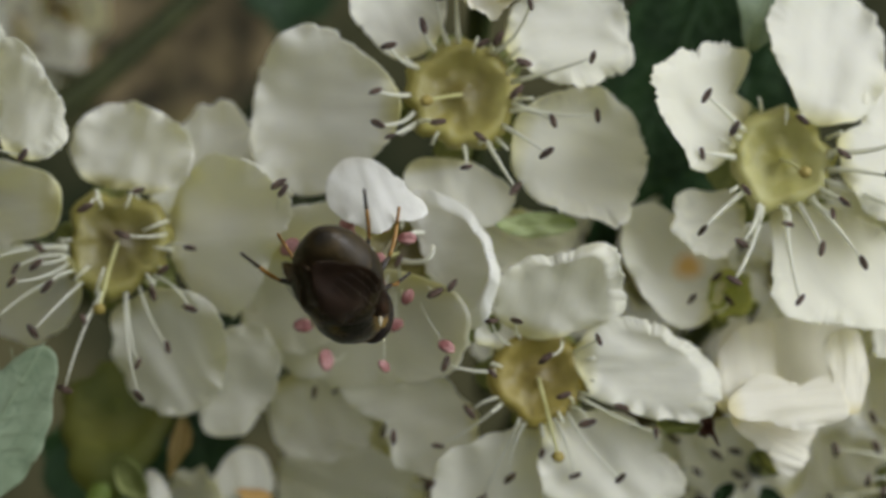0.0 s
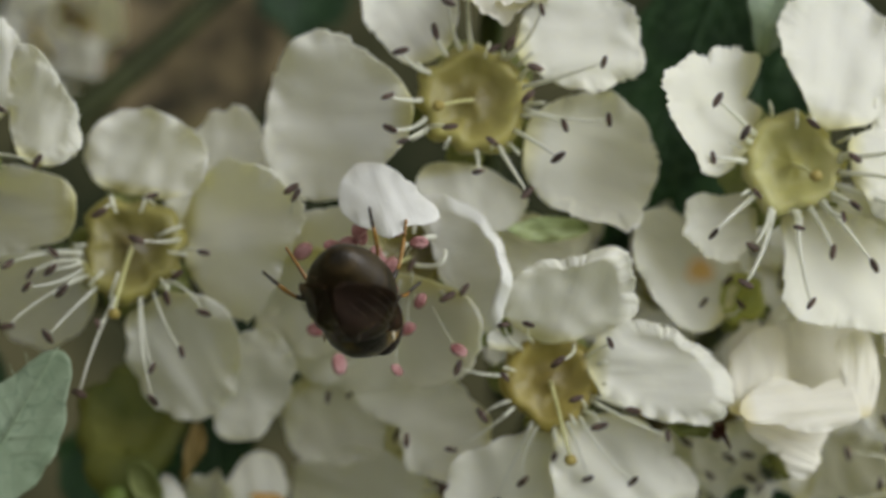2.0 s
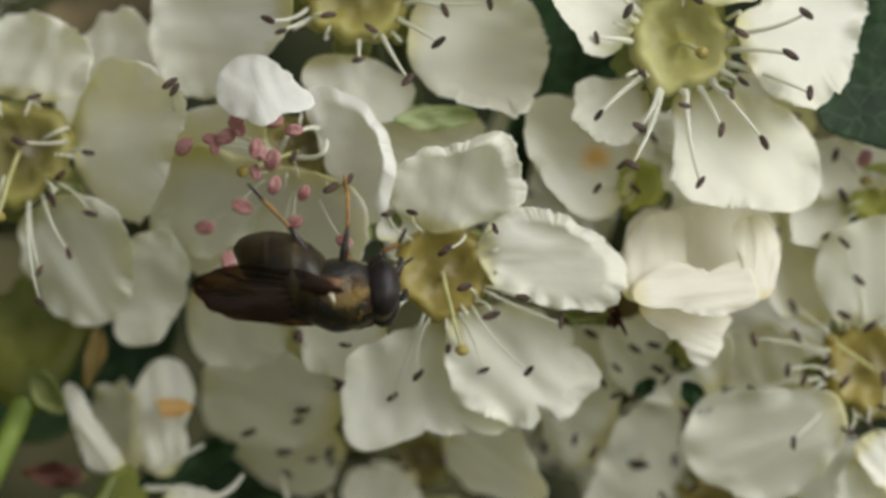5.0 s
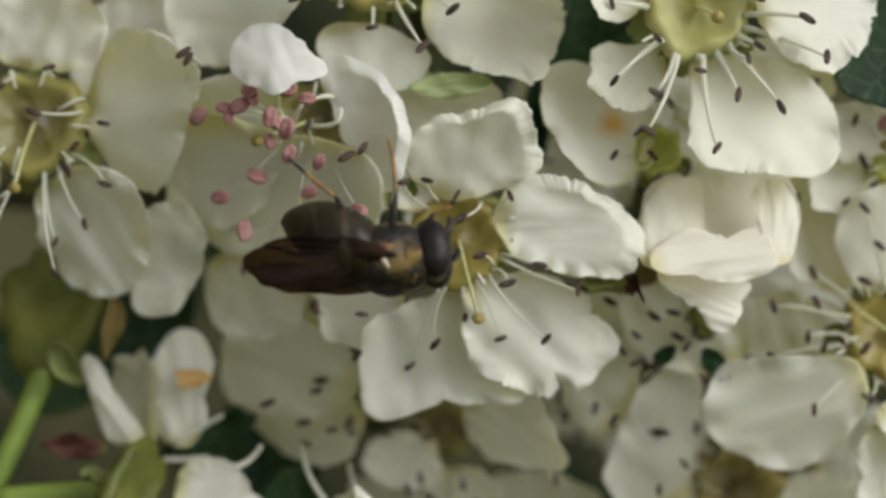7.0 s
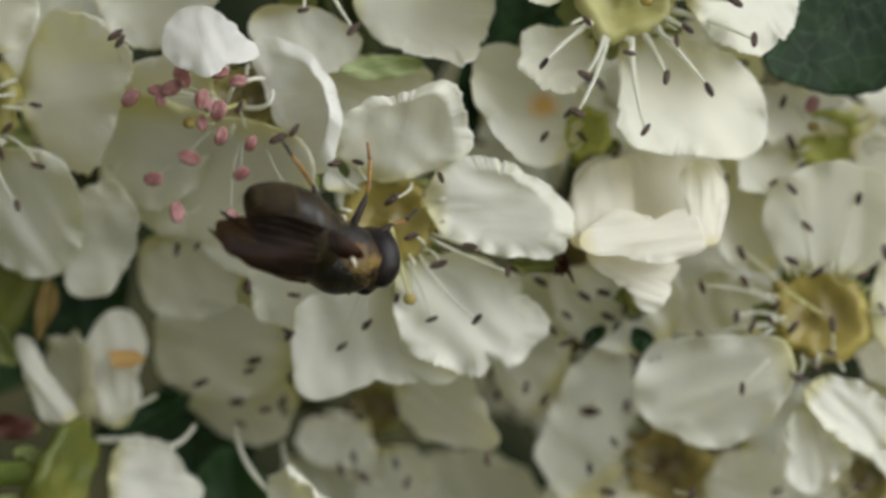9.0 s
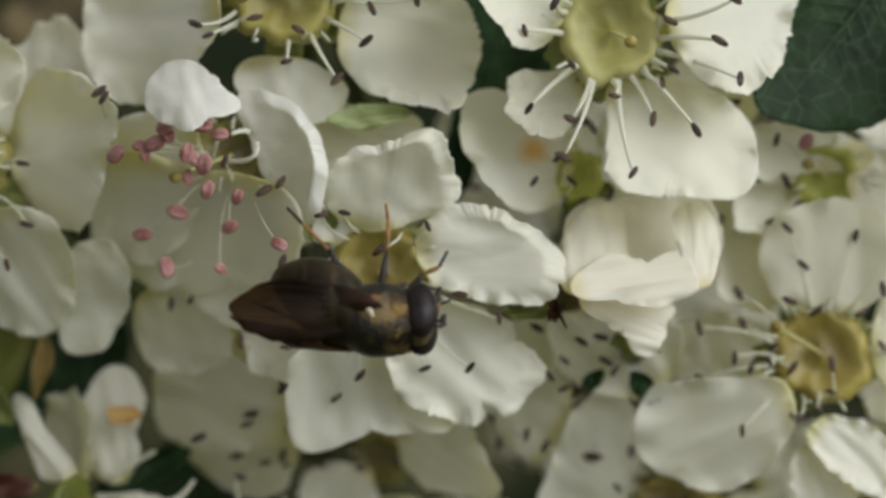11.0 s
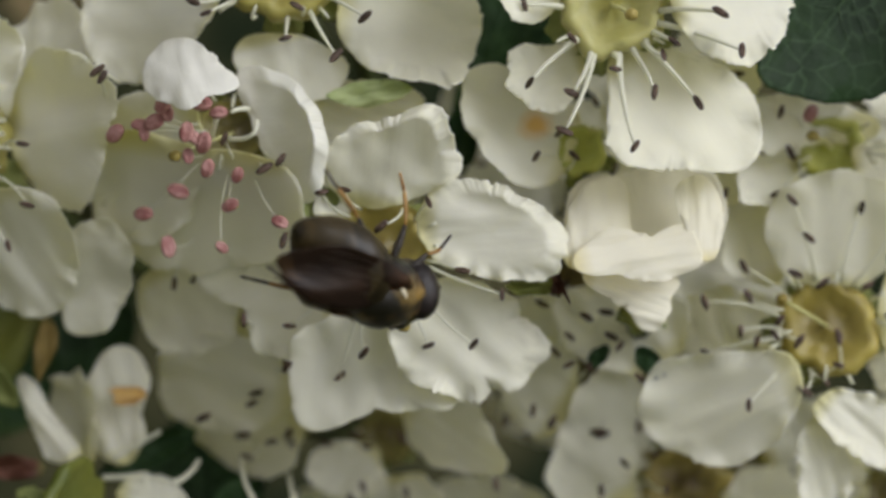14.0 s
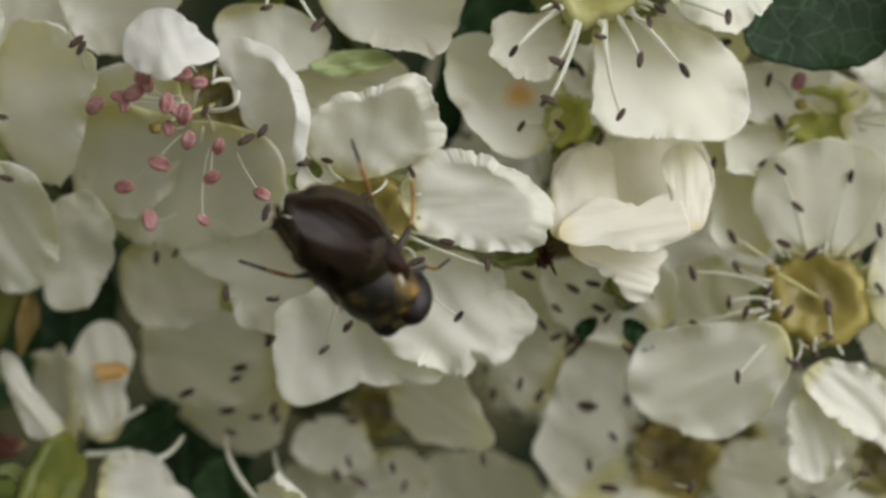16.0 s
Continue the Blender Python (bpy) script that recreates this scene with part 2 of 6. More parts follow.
def blade(base, tip, width, face, cup, curl, bow, ruffle, seed, rings=15, spokes=112, thick=0.07, top=2.4, low=2.5, lobes=0.0, point=0.0, ragged=0.0, lip=0.0):
    """A petal or leaf: a rounded, cupped, ruffled plate with two skins and a rim. v runs from claw to tip."""
    base, tip = Vector(base), Vector(tip)
    a, s, n = frame_of(tip - base, face)
    length, half = (tip - base).length, width / 2
    rng = random.Random(seed)
    ox, oy = rng.uniform(0, 50), rng.uniform(0, 50)
    swell, notch = rng.uniform(-0.05, 0.15), rng.uniform(0.0, 0.05)
    bm = bmesh.new()
    uv = bm.loops.layers.uv.new("UVMap")
    front, rear, uvs = [], [], {}

    def spot(r, th):
        c, si = math.cos(th), math.sin(th)
        e = top if c > 0 else low
        f = (abs(c) ** e + abs(si) ** e) ** (-1 / e)
        edge = (0.09 if ruffle > 0.35 else 0.02) * max(0.0, noise.noise((10 * c + oy, 10 * si, ox)) - 0.25) * -2 + 0.16 * noise.noise((1.6 * c + ox, 1.6 * si, oy)) + 0.07 * noise.noise((4.0 * c + ox, 4.0 * si, oy)) + 0.10 * (ruffle + 0.12) * (0.4 + noise.noise((2 * c + oy, 2 * si, ox))) * 1.6 * noise.noise((9 * c + ox, 9 * si, oy)) + 0.06 * (ruffle + 0.08) * noise.noise((22 * c, 22 * si, ox))
        if ragged:
            teeth = noise.noise((13 * c + oy, 13 * si + ox, 1.5)) + 0.6 * noise.noise((27 * c + ox, 27 * si, oy))
            edge += 0.10 * noise.noise((2.3 * c + oy, 2.3 * si + ox, 9.0)) + ragged * (teeth - 0.7 * max(0.0, noise.noise((5 * c + ox, 5 * si + oy, 3.0))))
        edge -= notch * math.exp(-(th / 0.22) ** 2)
        if lobes:
            edge += lobes * (0.5 - abs((th * 11 / math.tau) % 1 - 0.5)) - lobes * 0.4
        if point:
            edge += point * math.exp(-(th / 0.28) ** 2)
        rr = r * f * (1 + edge * r * r * (1 if c > -0.6 else 0.3))
        x, y = rr * c, rr * si * (1 + swell * c)
        v, u = 0.5 + 0.5 * x, y
        lift = cup * min(u * u, 1.6) + bow * 4 * v * (1 - v) + curl * max(v, 0) ** 3
        lift += (ruffle + 0.1) * r ** 4 * 1.2 * noise.noise((2.4 * c + oy, 2.4 * si, ox)) + 0.42 * noise.noise((1.2 * x + ox, 1.2 * y + oy, 0.5)) + 0.07 * noise.noise((3.1 * x + oy, 3.1 * y + ox, 0.5)) + 0.018 * noise.noise((7.3 * x + ox, 7.3 * y + oy, 1.5))
        lift += ruffle * 0.6 * max(0.0, noise.noise((1.5 * c + oy, 1.5 * si, ox)) + 0.2) * r ** 9 * noise.noise((6.5 * c + ox, 6.5 * si, oy)) + ruffle * 0.22 * r ** 9 * noise.noise((20 * c + ox, 20 * si, oy))
        if lip:
            fold = max(0.0, (r - 0.7) / 0.3) ** 1.5 * max(0.0, 0.45 + 1.3 * noise.noise((1.3 * c + oy, 1.3 * si + ox, 7.0)))
            lift += lip * fold * (1 if c > -0.5 else 0)
        return base + a * (length * v) + s * (half * u) + n * lift, (0.5 + 0.5 * u, v)

    for side in (1, -1):
        grid = []
        for i in range(rings + 1):
            r = (i / rings) ** 0.8
            row = []
            for k in range(spokes if i else 1):
                th = (k / spokes) * math.tau - math.pi
                p, t = spot(r, th)
                vert = bm.verts.new(p + n * (side * thick / 2 * (1 - 0.6 * r ** 6)))
                uvs[vert] = t
                row.append(vert)
            grid.append(row)
        (front if side > 0 else rear).extend(grid)
    for grid, flip in ((front, False), (rear, True)):
        for i in range(rings):
            for k in range(spokes):
                j = (k + 1) % spokes
                if i == 0:
                    loop = [grid[0][0], grid[1][k], grid[1][j]]
                else:
                    loop = [grid[i][k], grid[i + 1][k], grid[i + 1][j], grid[i][j]]
                bm.faces.new(loop[::-1] if flip else loop)
    for k in range(spokes):
        j = (k + 1) % spokes
        bm.faces.new((front[-1][k], rear[-1][k], rear[-1][j], front[-1][j]))
    bm.normal_update()
    for f in bm.faces:
        for loop in f.loops:
            loop[uv].uv = uvs[loop.vert]
    return bm


def petal(bloom, base, tip, width, face=(0, -1, 0), cup=0.35, curl=0.0, bow=-0.15, ruffle=0.2, seed=1, tone=petal_white, lip=0.9):
    return part("petal" if tone is not sepal_red else "sepal", blade(base, tip, width, face, cup, curl, bow, ruffle, seed, ragged=0.025 + 0.05 * ruffle, lip=lip * (0.5 + ruffle)), tone, bloom)


def bm_broad(centre, along, radius, shape, depth, cup, bow, ruffle, lip, tilt, seed, rings=18, spokes=180, thick=0.06, wavy=1.0):
    """An open petal that faces the viewer: a rounded outline with a few harmonics, from its claw to its tip, cupped, pleated
    and ruffled, with its rim rolled forward where lip says so (direction from the tip, spread, amount)."""
    ang = radians(along)
    a, s = Vector((math.cos(ang), 0, math.sin(ang))), Vector((-math.sin(ang), 0, math.cos(ang)))
    rng = random.Random(seed)
    ox, oy = rng.uniform(0, 50), rng.uniform(0, 50)
    ragged = 0.016 + 0.11 * ruffle

    def reach(th):
        k = 1 + sum(shape[2 * i] * math.cos((i + 1) * th) + shape[2 * i + 1] * math.sin((i + 1) * th) for i in range(len(shape) // 2))
        c, si = math.cos(th), math.sin(th)
        k += ragged * (1 if c > -0.5 else 0.3) * (0.45 + 1.3 * max(0.0, 0.3 + noise.noise((2.1 * c + oy, 2.1 * si + ox, 5)))) * (0.8 * noise.noise((5 * c + ox, 5 * si + oy, 1)) + 0.35 - 1.2 * abs(noise.noise((8 * c + ox, 8 * si + oy, 2))) + 0.5 * noise.noise((12 * c + ox, 12 * si + oy, 3)) + 0.2 - 0.8 * abs(noise.noise((17 * c + ox, 17 * si + oy, 6))) + 0.4 * noise.noise((30 * c + ox, 30 * si + oy, 3)))
        return radius * k

    back, ahead = reach(math.pi), reach(0)
    half = max(reach(math.pi / 2), reach(-math.pi / 2))
    bm = bmesh.new()
    uv = bm.loops.layers.uv.new("UVMap")
    uvs, skins = {}, []
    spots = []
    for i in range(rings + 1):
        r = (i / rings) ** 0.75
        row = []
        for k in range(spokes if i else 1):
            th = k / spokes * math.tau - math.pi
            c, si, e = math.cos(th), math.sin(th), reach(k / spokes * math.tau - math.pi) * r
            v, u = (e * c + back) / (back + ahead), e * si / half
            fan = math.atan2(u, v + 0.3)
            y = depth[0] + (depth[1] - depth[0]) * v + bow * 4 * v * (1 - v) - 0.6 * cup * (u * u * 0.7 + 0.3 * r * r * max(v, 0))
            y += tilt[0] * e * (a.x * c + s.x * si) + tilt[1] * e * (a.z * c + s.z * si)
            y += wavy * 0.15 * radius * noise.noise((1.3 * u + ox, 1.3 * v + oy, 0.5)) + wavy * 0.085 * radius * noise.noise((2.9 * u + oy, 2.9 * v + ox, 2.5)) + 0.010 * radius * noise.noise((4.0 * fan + ox, 1.2 * v + oy, 4.5))
            y += 0.012 * radius * noise.noise((5 * u + oy, 5 * v + ox, 1.5))
            qx, qy = e * c / radius, e * si / radius
            rim = max(0.0, (r - 0.66) / 0.34)
            y += (0.15 + 1.3 * ruffle) * 0.5 * radius * rim ** 1.7 * noise.noise((2.2 * c + ox, 2.2 * si + oy, 9.0))
            y += 0.45 * radius * ruffle * (0.6 * r ** 4 * noise.noise((3.1 * qx + ox, 3.1 * qy, oy)) + 0.26 * r ** 5 * noise.noise((6.5 * qx + ox, 6.5 * qy, oy)) + 0.04 * r ** 6 * noise.noise((14 * qx + ox, 14 * qy, oy)))
            for way, spread, amount in lip:
                off = (math.degrees(th) - way + 180) % 360 - 180
                y -= amount * math.exp(-(off / spread) ** 2) * max(0.0, (r - 0.74) / 0.26) ** 1.1
            p = Vector((centre[0], y, centre[1])) + (a * (e * c) + s * (e * si))
            row.append((p, (0.5 + 0.5 * u, v), r))
        spots.append(row)
    for side in (-1, 1):
        grid = []
        for row in spots:
            line = []
            for p, t, r in row:
                vert = bm.verts.new(p + Vector((0, side * thick / 2 * (1 - 0.6 * r ** 6), 0)))
                uvs[vert] = t
                line.append(vert)
            grid.append(line)
        skins.append(grid)
        for i in range(rings):
            for k in range(spokes):
                j = (k + 1) % spokes
                loop = [grid[0][0], grid[1][k], grid[1][j]] if i == 0 else [grid[i][k], grid[i + 1][k], grid[i + 1][j], grid[i][j]]
                bm.faces.new(loop if side < 0 else loop[::-1])
    for k in range(spokes):
        j = (k + 1) % spokes
        bm.faces.new((skins[0][-1][k], skins[1][-1][k], skins[1][-1][j], skins[0][-1][j]))
    for f in bm.faces:
        for loop in f.loops:
            loop[uv].uv = uvs[loop.vert]
    return bm


def broad_petal(bloom, centre, along, radius, shape, depth, cup=0.5, bow=0.15, ruffle=0.2, lip=(), tilt=(0.2, 0.2), seed=1, tone=petal_white):
    return part("petal" if tone is not sepal_green else "sepal", bm_broad(centre, along, radius, shape, depth, cup, bow, ruffle, lip, tilt, seed), tone, bloom)


def bm_ball(centre, axis, toward, sizes, segments=12, rings=8, dent=0.0, rough=0.0, seed=0.0):
    """An egg with half axes along, side and normal; dent pinches a groove along it."""
    bm = bmesh.new()
    bmesh.ops.create_uvsphere(bm, u_segments=segments, v_segments=rings, radius=1.0)
    a, s, n = frame_of(axis, toward)
    for v in bm.verts:
        x, y, z = v.co.z, v.co.x, v.co.y
        k = 1 - dent * math.exp(-(y / 0.3) ** 2) * (1 if z > 0 else 0.3)
        k *= 1 + rough * noise.noise((x * 2.2 + seed, y * 2.2, z * 2.2))
        v.co = Vector(centre) + a * (x * sizes[0]) + s * (y * sizes[1] * (k if dent == 0 else 1)) + n * (z * sizes[2] * k)
    return bm


def join(*meshes):
    bm = bmesh.new()
    for other in meshes:
        m = bpy.data.meshes.new("tmp")
        other.to_mesh(m)
        other.free()
        bm.from_mesh(m)
        bpy.data.meshes.remove(m)
    return bm


def flower(label, centre, radius, face=(0, -1, 0), tone=disc_yellow, seed=1, style=None, stalk=True, worn=0.0, sepals=5):
    """The middle of a flower: its disc, sepals, styles and stalk."""
    bloom = tagged(holder("hawthorn_flower", centre), label, "flower", "flowers of the hawthorn cluster")
    c, n = Vector(centre), Vector(face).normalized()
    a, s, _ = frame_of((0.2, 0.1, 1), n)
    rng = random.Random(seed)
    bm = bmesh.new()
    profile = [(0.0, 0.06), (0.14, 0.02), (0.32, -0.10), (0.55, -0.04), (0.75, 0.14), (0.88, 0.17), (1.0, 0.04), (1.05, -0.10), (0.85, -0.45), (0.45, -0.95), (0.2, -1.3)]
    rows = []
    for r, h in profile:
        row = []
        for k in range(36 if r else 1):
            th = k / 36 * math.tau
            w = 0.94 + 0.22 * noise.noise((2 * math.cos(th), 2 * math.sin(th), seed * 3.1)) + 0.025 * math.cos(10 * th) * r + worn * r * (noise.noise((5 * math.cos(th), 5 * math.sin(th), seed)) + 0.2 * math.cos(5 * th))
            h2 = h + 0.09 * noise.noise((4 * r * math.cos(th), 4 * r * math.sin(th), seed)) * (1 + 3 * worn)
            row.append(bm.verts.new(c + radius * (r * w * (math.cos(th) * a + math.sin(th) * s) + h2 * n)))
        rows.append(row)
    for i in range(len(rows) - 1):
        for k in range(36):
            j = (k + 1) % 36
            bm.faces.new((rows[0][0], rows[1][j], rows[1][k]) if i == 0 else (rows[i][k], rows[i][j], rows[i + 1][j], rows[i + 1][k]))
    bm.faces.new(rows[-1])
    bmesh.ops.recalc_face_normals(bm, faces=bm.faces[:])
    part("disc", bm, tone, bloom)
    for k in range(sepals):
        th = (k + 0.5 + rng.uniform(-0.15, 0.15)) / 5 * math.tau
        out = math.cos(th) * a + math.sin(th) * s
        part("sepal", blade(c + out * radius * 0.6 - n * radius * 0.5, c + out * radius * 1.25 - n * radius * 1.3, radius * 0.7, n, 0.1, 0, 0, 0.05, seed + k, 6, 20, 0.12, 1.4, 2.2), sepal_green, bloom)
    if style:
        q = Vector(style)
        stem = part("style", bm_tube(arc(c + n * 0.05, (c + q) / 2 + n * 0.7, q, 8), [0.085 - 0.003 * i for i in range(9)], 8), style_green, bloom)
        part("stigma", bm_ball(q, n, (0, 0, 1), (0.20, 0.26, 0.24), 12, 8, 0, 0.35, seed), stigma_yellow, stem)
        for k in range(8):
            th = (k + rng.uniform(-0.4, 0.4)) / 8 * math.tau
            out = math.cos(th) * a + math.sin(th) * s
            turn = rng.choice((1, 1, -1)) if tone is not disc_olive else rng.choice((0.8, -1, -1.4))
            root = c + out * radius * 0.97 + n * 0.02 * radius
            top = root + out * radius * 0.30 * turn * rng.uniform(0.5, 1.2) + n * radius * rng.uniform(0.25, 0.5)
            bend = root + n * radius * 0.4 + out * radius * 0.18
            part("filament", bm_tube(arc(root, bend, top, 5), [0.075, 0.075, 0.07, 0.07, 0.065, 0.05], 7), filament_white, bloom)
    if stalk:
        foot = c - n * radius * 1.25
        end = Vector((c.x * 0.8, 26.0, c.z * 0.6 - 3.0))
        part("stalk", bm_tube(arc(foot, foot + Vector((0, 9, -2)), end, 10), [0.55] * 11, 8), stalk_shaded, bloom)
    bloom["disc_radius"], bloom["disc_centre"] = radius, tuple(centre)
    return bloom


def stamens(bloom, tips, anther="brown", stout=0.52):
    """Filaments from the disc's rim to the given anthers."""
    c, radius = Vector(bloom["disc_centre"]), bloom["disc_radius"]
    pink = anther == "pink"
    for i, tip in enumerate(tips):
        q = Vector(tip)
        rng = random.Random(q.x * 7.7 + q.z * 3.1)
        d = Vector((q.x - c.x, 0, q.z - c.z))
        d = d.normalized() if d.length > 0.1 else Vector((0, 0, 1))
        root = c + d * radius * 0.9 + Vector((0, -0.12 * radius, 0))
        if (q - c).length < radius * 1.15:
            root = c + Vector((d.z, 0, -d.x)) * radius * 0.3 + d * radius * 0.85 + Vector((0, -0.2, 0))
        if (q - c).length > radius * 3.2:  # from a flower hidden behind
            root = q + Vector((rng.uniform(-0.8, 0.8), 2.0, rng.uniform(-0.8, 0.8)))
        side = Vector((d.z, 0, -d.x)) * rng.uniform(-0.5, 0.5)
        mid = (root + q) / 2 + Vector((0, -rng.uniform(0.1, 0.7), 0)) + side
        stamen = part("stamen", bm_tube(arc(root, mid, q, 7), [stout * w for w in (0.15, 0.135, 0.12, 0.105, 0.095, 0.085, 0.075, 0.065)] if not pink else [0.03, 0.028, 0.026, 0.024, 0.022, 0.02, 0.02, 0.02], 7), filament_white, bloom)
        th = rng.uniform(0, math.tau)
        axis = Vector((math.cos(th), rng.uniform(-0.5, 0.5), math.sin(th)))
        k = rng.uniform(0.7, 1.15) if pink else rng.uniform(0.8, 1.15)
        size = (0.44 * k, 0.29 * k, 0.24 * k) if pink else (0.34 * k, 0.135 * k, 0.12 * k)
        part("anther", bm_ball(q, axis, (0.2, -1, 0.1), size, 12, 8, 0.75 if pink else 0.35, 0.55, q.x), anther_pink if pink else anther_brown, stamen)


# ---- the flowers of the cluster ----

bloom = flower("white hawthorn flower wide open with yellow disc and brown anthers", (-4.99, -1.50, 11.99), 2.33, face=(0, -1, 0), tone=disc_yellow, seed=1, style=(-6.44, -3.20, 11.52))
broad_petal(bloom, (-10.77, 11.13), -178, 3.20, (-0.00, 0.00, -0.05, 0.01, -0.08, 0.02, 0.02, 0.02, 0.00, -0.00, 0.00, -0.00, -0.00, 0.00, -0.00, 0.00, 0.00, -0.00, -0.00, -0.00), (-1.0, 0.3), seed=11, ruffle=0.3, cup=0.5, tilt=(-0.25, -0.1))
broad_petal(bloom, (-7.72, 16.13), 125, 2.33, (0.00, -0.00, 0.10, -0.10, -0.02, 0.02, -0.00, -0.03, 0.00, 0.00, -0.01, 0.00, 0.00, -0.01, -0.00, 0.00, 0.00, 0.01, 0.01, 0.01), (-0.7, -0.1), seed=12, ruffle=0.2, tilt=(0.1, 0.12))
broad_petal(bloom, (-0.71, 14.70), 16, 2.41, (0.00, 0.00, 0.06, -0.07, -0.04, -0.01, 0.00, 0.00, -0.02, 0.00, -0.00, 0.01, -0.01, 0.01, 0.01, 0.01, 0.01, 0.00, 0.01, 0.00), (-0.8, -2.2), seed=13, ruffle=0.5, tilt=(0.3, 0.28))
broad_petal(bloom, (0.03, 9.87), -13, 2.83, (-0.00, 0.00, 0.04, -0.03, -0.03, -0.03, -0.02, -0.00, -0.01, 0.02, -0.00, 0.01, 0.01, 0.01, 0.01, 0.00, 0.01, -0.00, -0.00, -0.01), (-0.8, -0.1), seed=14, ruffle=0.4, lip=((-75, 34, 0.9),), cup=0.4, tilt=(0.1, 0.12))
broad_petal(bloom, (-4.88, 8.13), -79, 1.73, (0.01, 0.00, -0.16, 0.23, 0.03, -0.01, -0.01, -0.07, 0.01, 0.02, 0.00, 0.01, -0.01, -0.01, -0.00, -0.01, 0.00, 0.00, 0.00, 0.01), (-0.2, -0.2), seed=15, ruffle=0.12, tilt=(0.1, 0.12))
broad_petal(bloom, (-2.18, 6.32), -15, 1.78, (-0.01, -0.01, 0.23, 0.13, 0.01, 0.05, 0.00, 0.02, -0.02, 0.02, 0.00, 0.01, -0.01, -0.01, 0.01, -0.01, 0.00, -0.01, 0.02, -0.02), (1.5, 2.2), seed=16, ruffle=0.3, tilt=(0.1, 0.1))
stamens(bloom, [(-5.46, -3.35, 16.67), (-6.19, -3.16, 15.70), (-6.68, -3.17, 14.53), (-8.03, -3.21, 13.66), (-8.48, -3.68, 11.77), (-8.33, -3.28, 10.51), (-7.80, -3.47, 10.02), (-4.23, -3.39, 10.16), (-4.73, -3.31, 8.93), (-2.74, -3.58, 8.15), (-1.57, -3.54, 9.61), (-1.34, -3.27, 10.93), (0.43, -3.23, 11.24), (-2.85, -3.19, 12.04), (-2.59, -3.23, 13.22), (0.11, -3.68, 13.50), (-2.45, -3.63, 15.52), (-4.26, -3.25, 13.92), (-3.67, -3.56, 14.10), (-5.93, -3.55, 10.66)], stout=0.75)

bloom = flower("white hawthorn flower with ragged petals and pale yellow disc", (8.03, -2.00, 9.87), 2.16, face=(0, -1, 0), tone=disc_pale, seed=2, style=(8.77, -3.60, 9.28))
broad_petal(bloom, (4.74, 12.02), 158, 2.33, (0.01, 0.01, -0.10, -0.06, 0.08, 0.04, 0.06, 0.00, -0.04, -0.03, 0.02, 0.02, 0.03, -0.02, -0.02, -0.00, 0.02, 0.02, 0.02, -0.02), (-2.0, -4.0), seed=21, ruffle=0.6, lip=((70, 30, 0.8),), tilt=(0.42, 0.38))
broad_petal(bloom, (9.81, 14.31), 78, 2.76, (0.01, -0.00, 0.05, 0.09, -0.04, -0.03, 0.02, -0.01, -0.01, -0.00, 0.01, -0.00, -0.00, -0.00, 0.01, -0.01, 0.00, -0.00, 0.01, -0.00), (-1.9, -2.4), seed=22, ruffle=0.3, tilt=(0.42, 0.38))
broad_petal(bloom, (13.02, 10.55), 3, 2.87, (-0.00, -0.00, -0.13, 0.13, -0.03, 0.00, 0.03, 0.03, -0.03, 0.00, 0.01, -0.01, -0.01, 0.01, 0.01, -0.01, -0.00, 0.01, -0.01, -0.01), (-1.8, -1.5), seed=23, ruffle=0.45, tilt=(0.42, 0.38))
broad_petal(bloom, (10.58, 5.64), -54, 2.91, (-0.00, -0.00, 0.05, 0.13, -0.04, 0.06, 0.06, 0.03, -0.01, -0.01, 0.00, 0.02, -0.00, -0.00, -0.00, 0.01, 0.00, -0.01, -0.00, 0.00), (-1.2, -1.1), seed=24, ruffle=0.3, cup=0.5, tilt=(0.42, 0.38))
broad_petal(bloom, (5.38, 7.34), -159, 1.52, (0.00, 0.01, 0.05, -0.02, -0.06, -0.06, 0.01, 0.04, 0.04, 0.00, 0.01, 0.00, 0.02, -0.01, 0.02, -0.02, 0.01, 0.00, 0.00, -0.01), (-1.2, -0.6), seed=25, ruffle=0.4, tilt=(0.42, 0.38))
stamens(bloom, [(4.72, -3.68, 12.17), (5.86, -3.80, 10.89), (4.65, -3.50, 9.86), (8.53, -4.05, 11.33), (10.33, -3.52, 10.09), (6.45, -3.60, 8.48), (4.75, -3.67, 6.79), (6.38, -3.41, 6.35), (6.05, -3.99, 4.84), (8.08, -4.18, 7.15), (8.74, -3.69, 4.18), (9.57, -3.52, 6.27), (11.23, -3.61, 5.78), (12.94, -4.18, 7.68), (12.19, -4.11, 9.18), (12.81, -3.96, 10.82), (10.39, -3.65, 8.17), (9.96, -3.51, 7.69)], stout=0.95)

bloom = flower("half hidden hawthorn flower with an orange stained petal and green calyx", (6.61, 1.60, 4.43), 1.10, face=(0, -1, 0), tone=disc_green, seed=3)
broad_petal(bloom, (4.25, 5.59), 159, 2.39, (-0.01, 0.00, 0.08, -0.12, 0.06, -0.06, -0.03, -0.02, -0.02, -0.01, 0.00, 0.01, -0.00, -0.00, -0.01, -0.00, 0.00, -0.00, -0.00, -0.01), (1.3, 0.7), seed=31, tone=petal_stained, ruffle=0.12, cup=0.3, tilt=(0.38, 0.34))
stamens(bloom, [(4.85, -0.30, 4.14), (6.38, -0.30, 4.13), (5.84, -0.30, 5.09)])

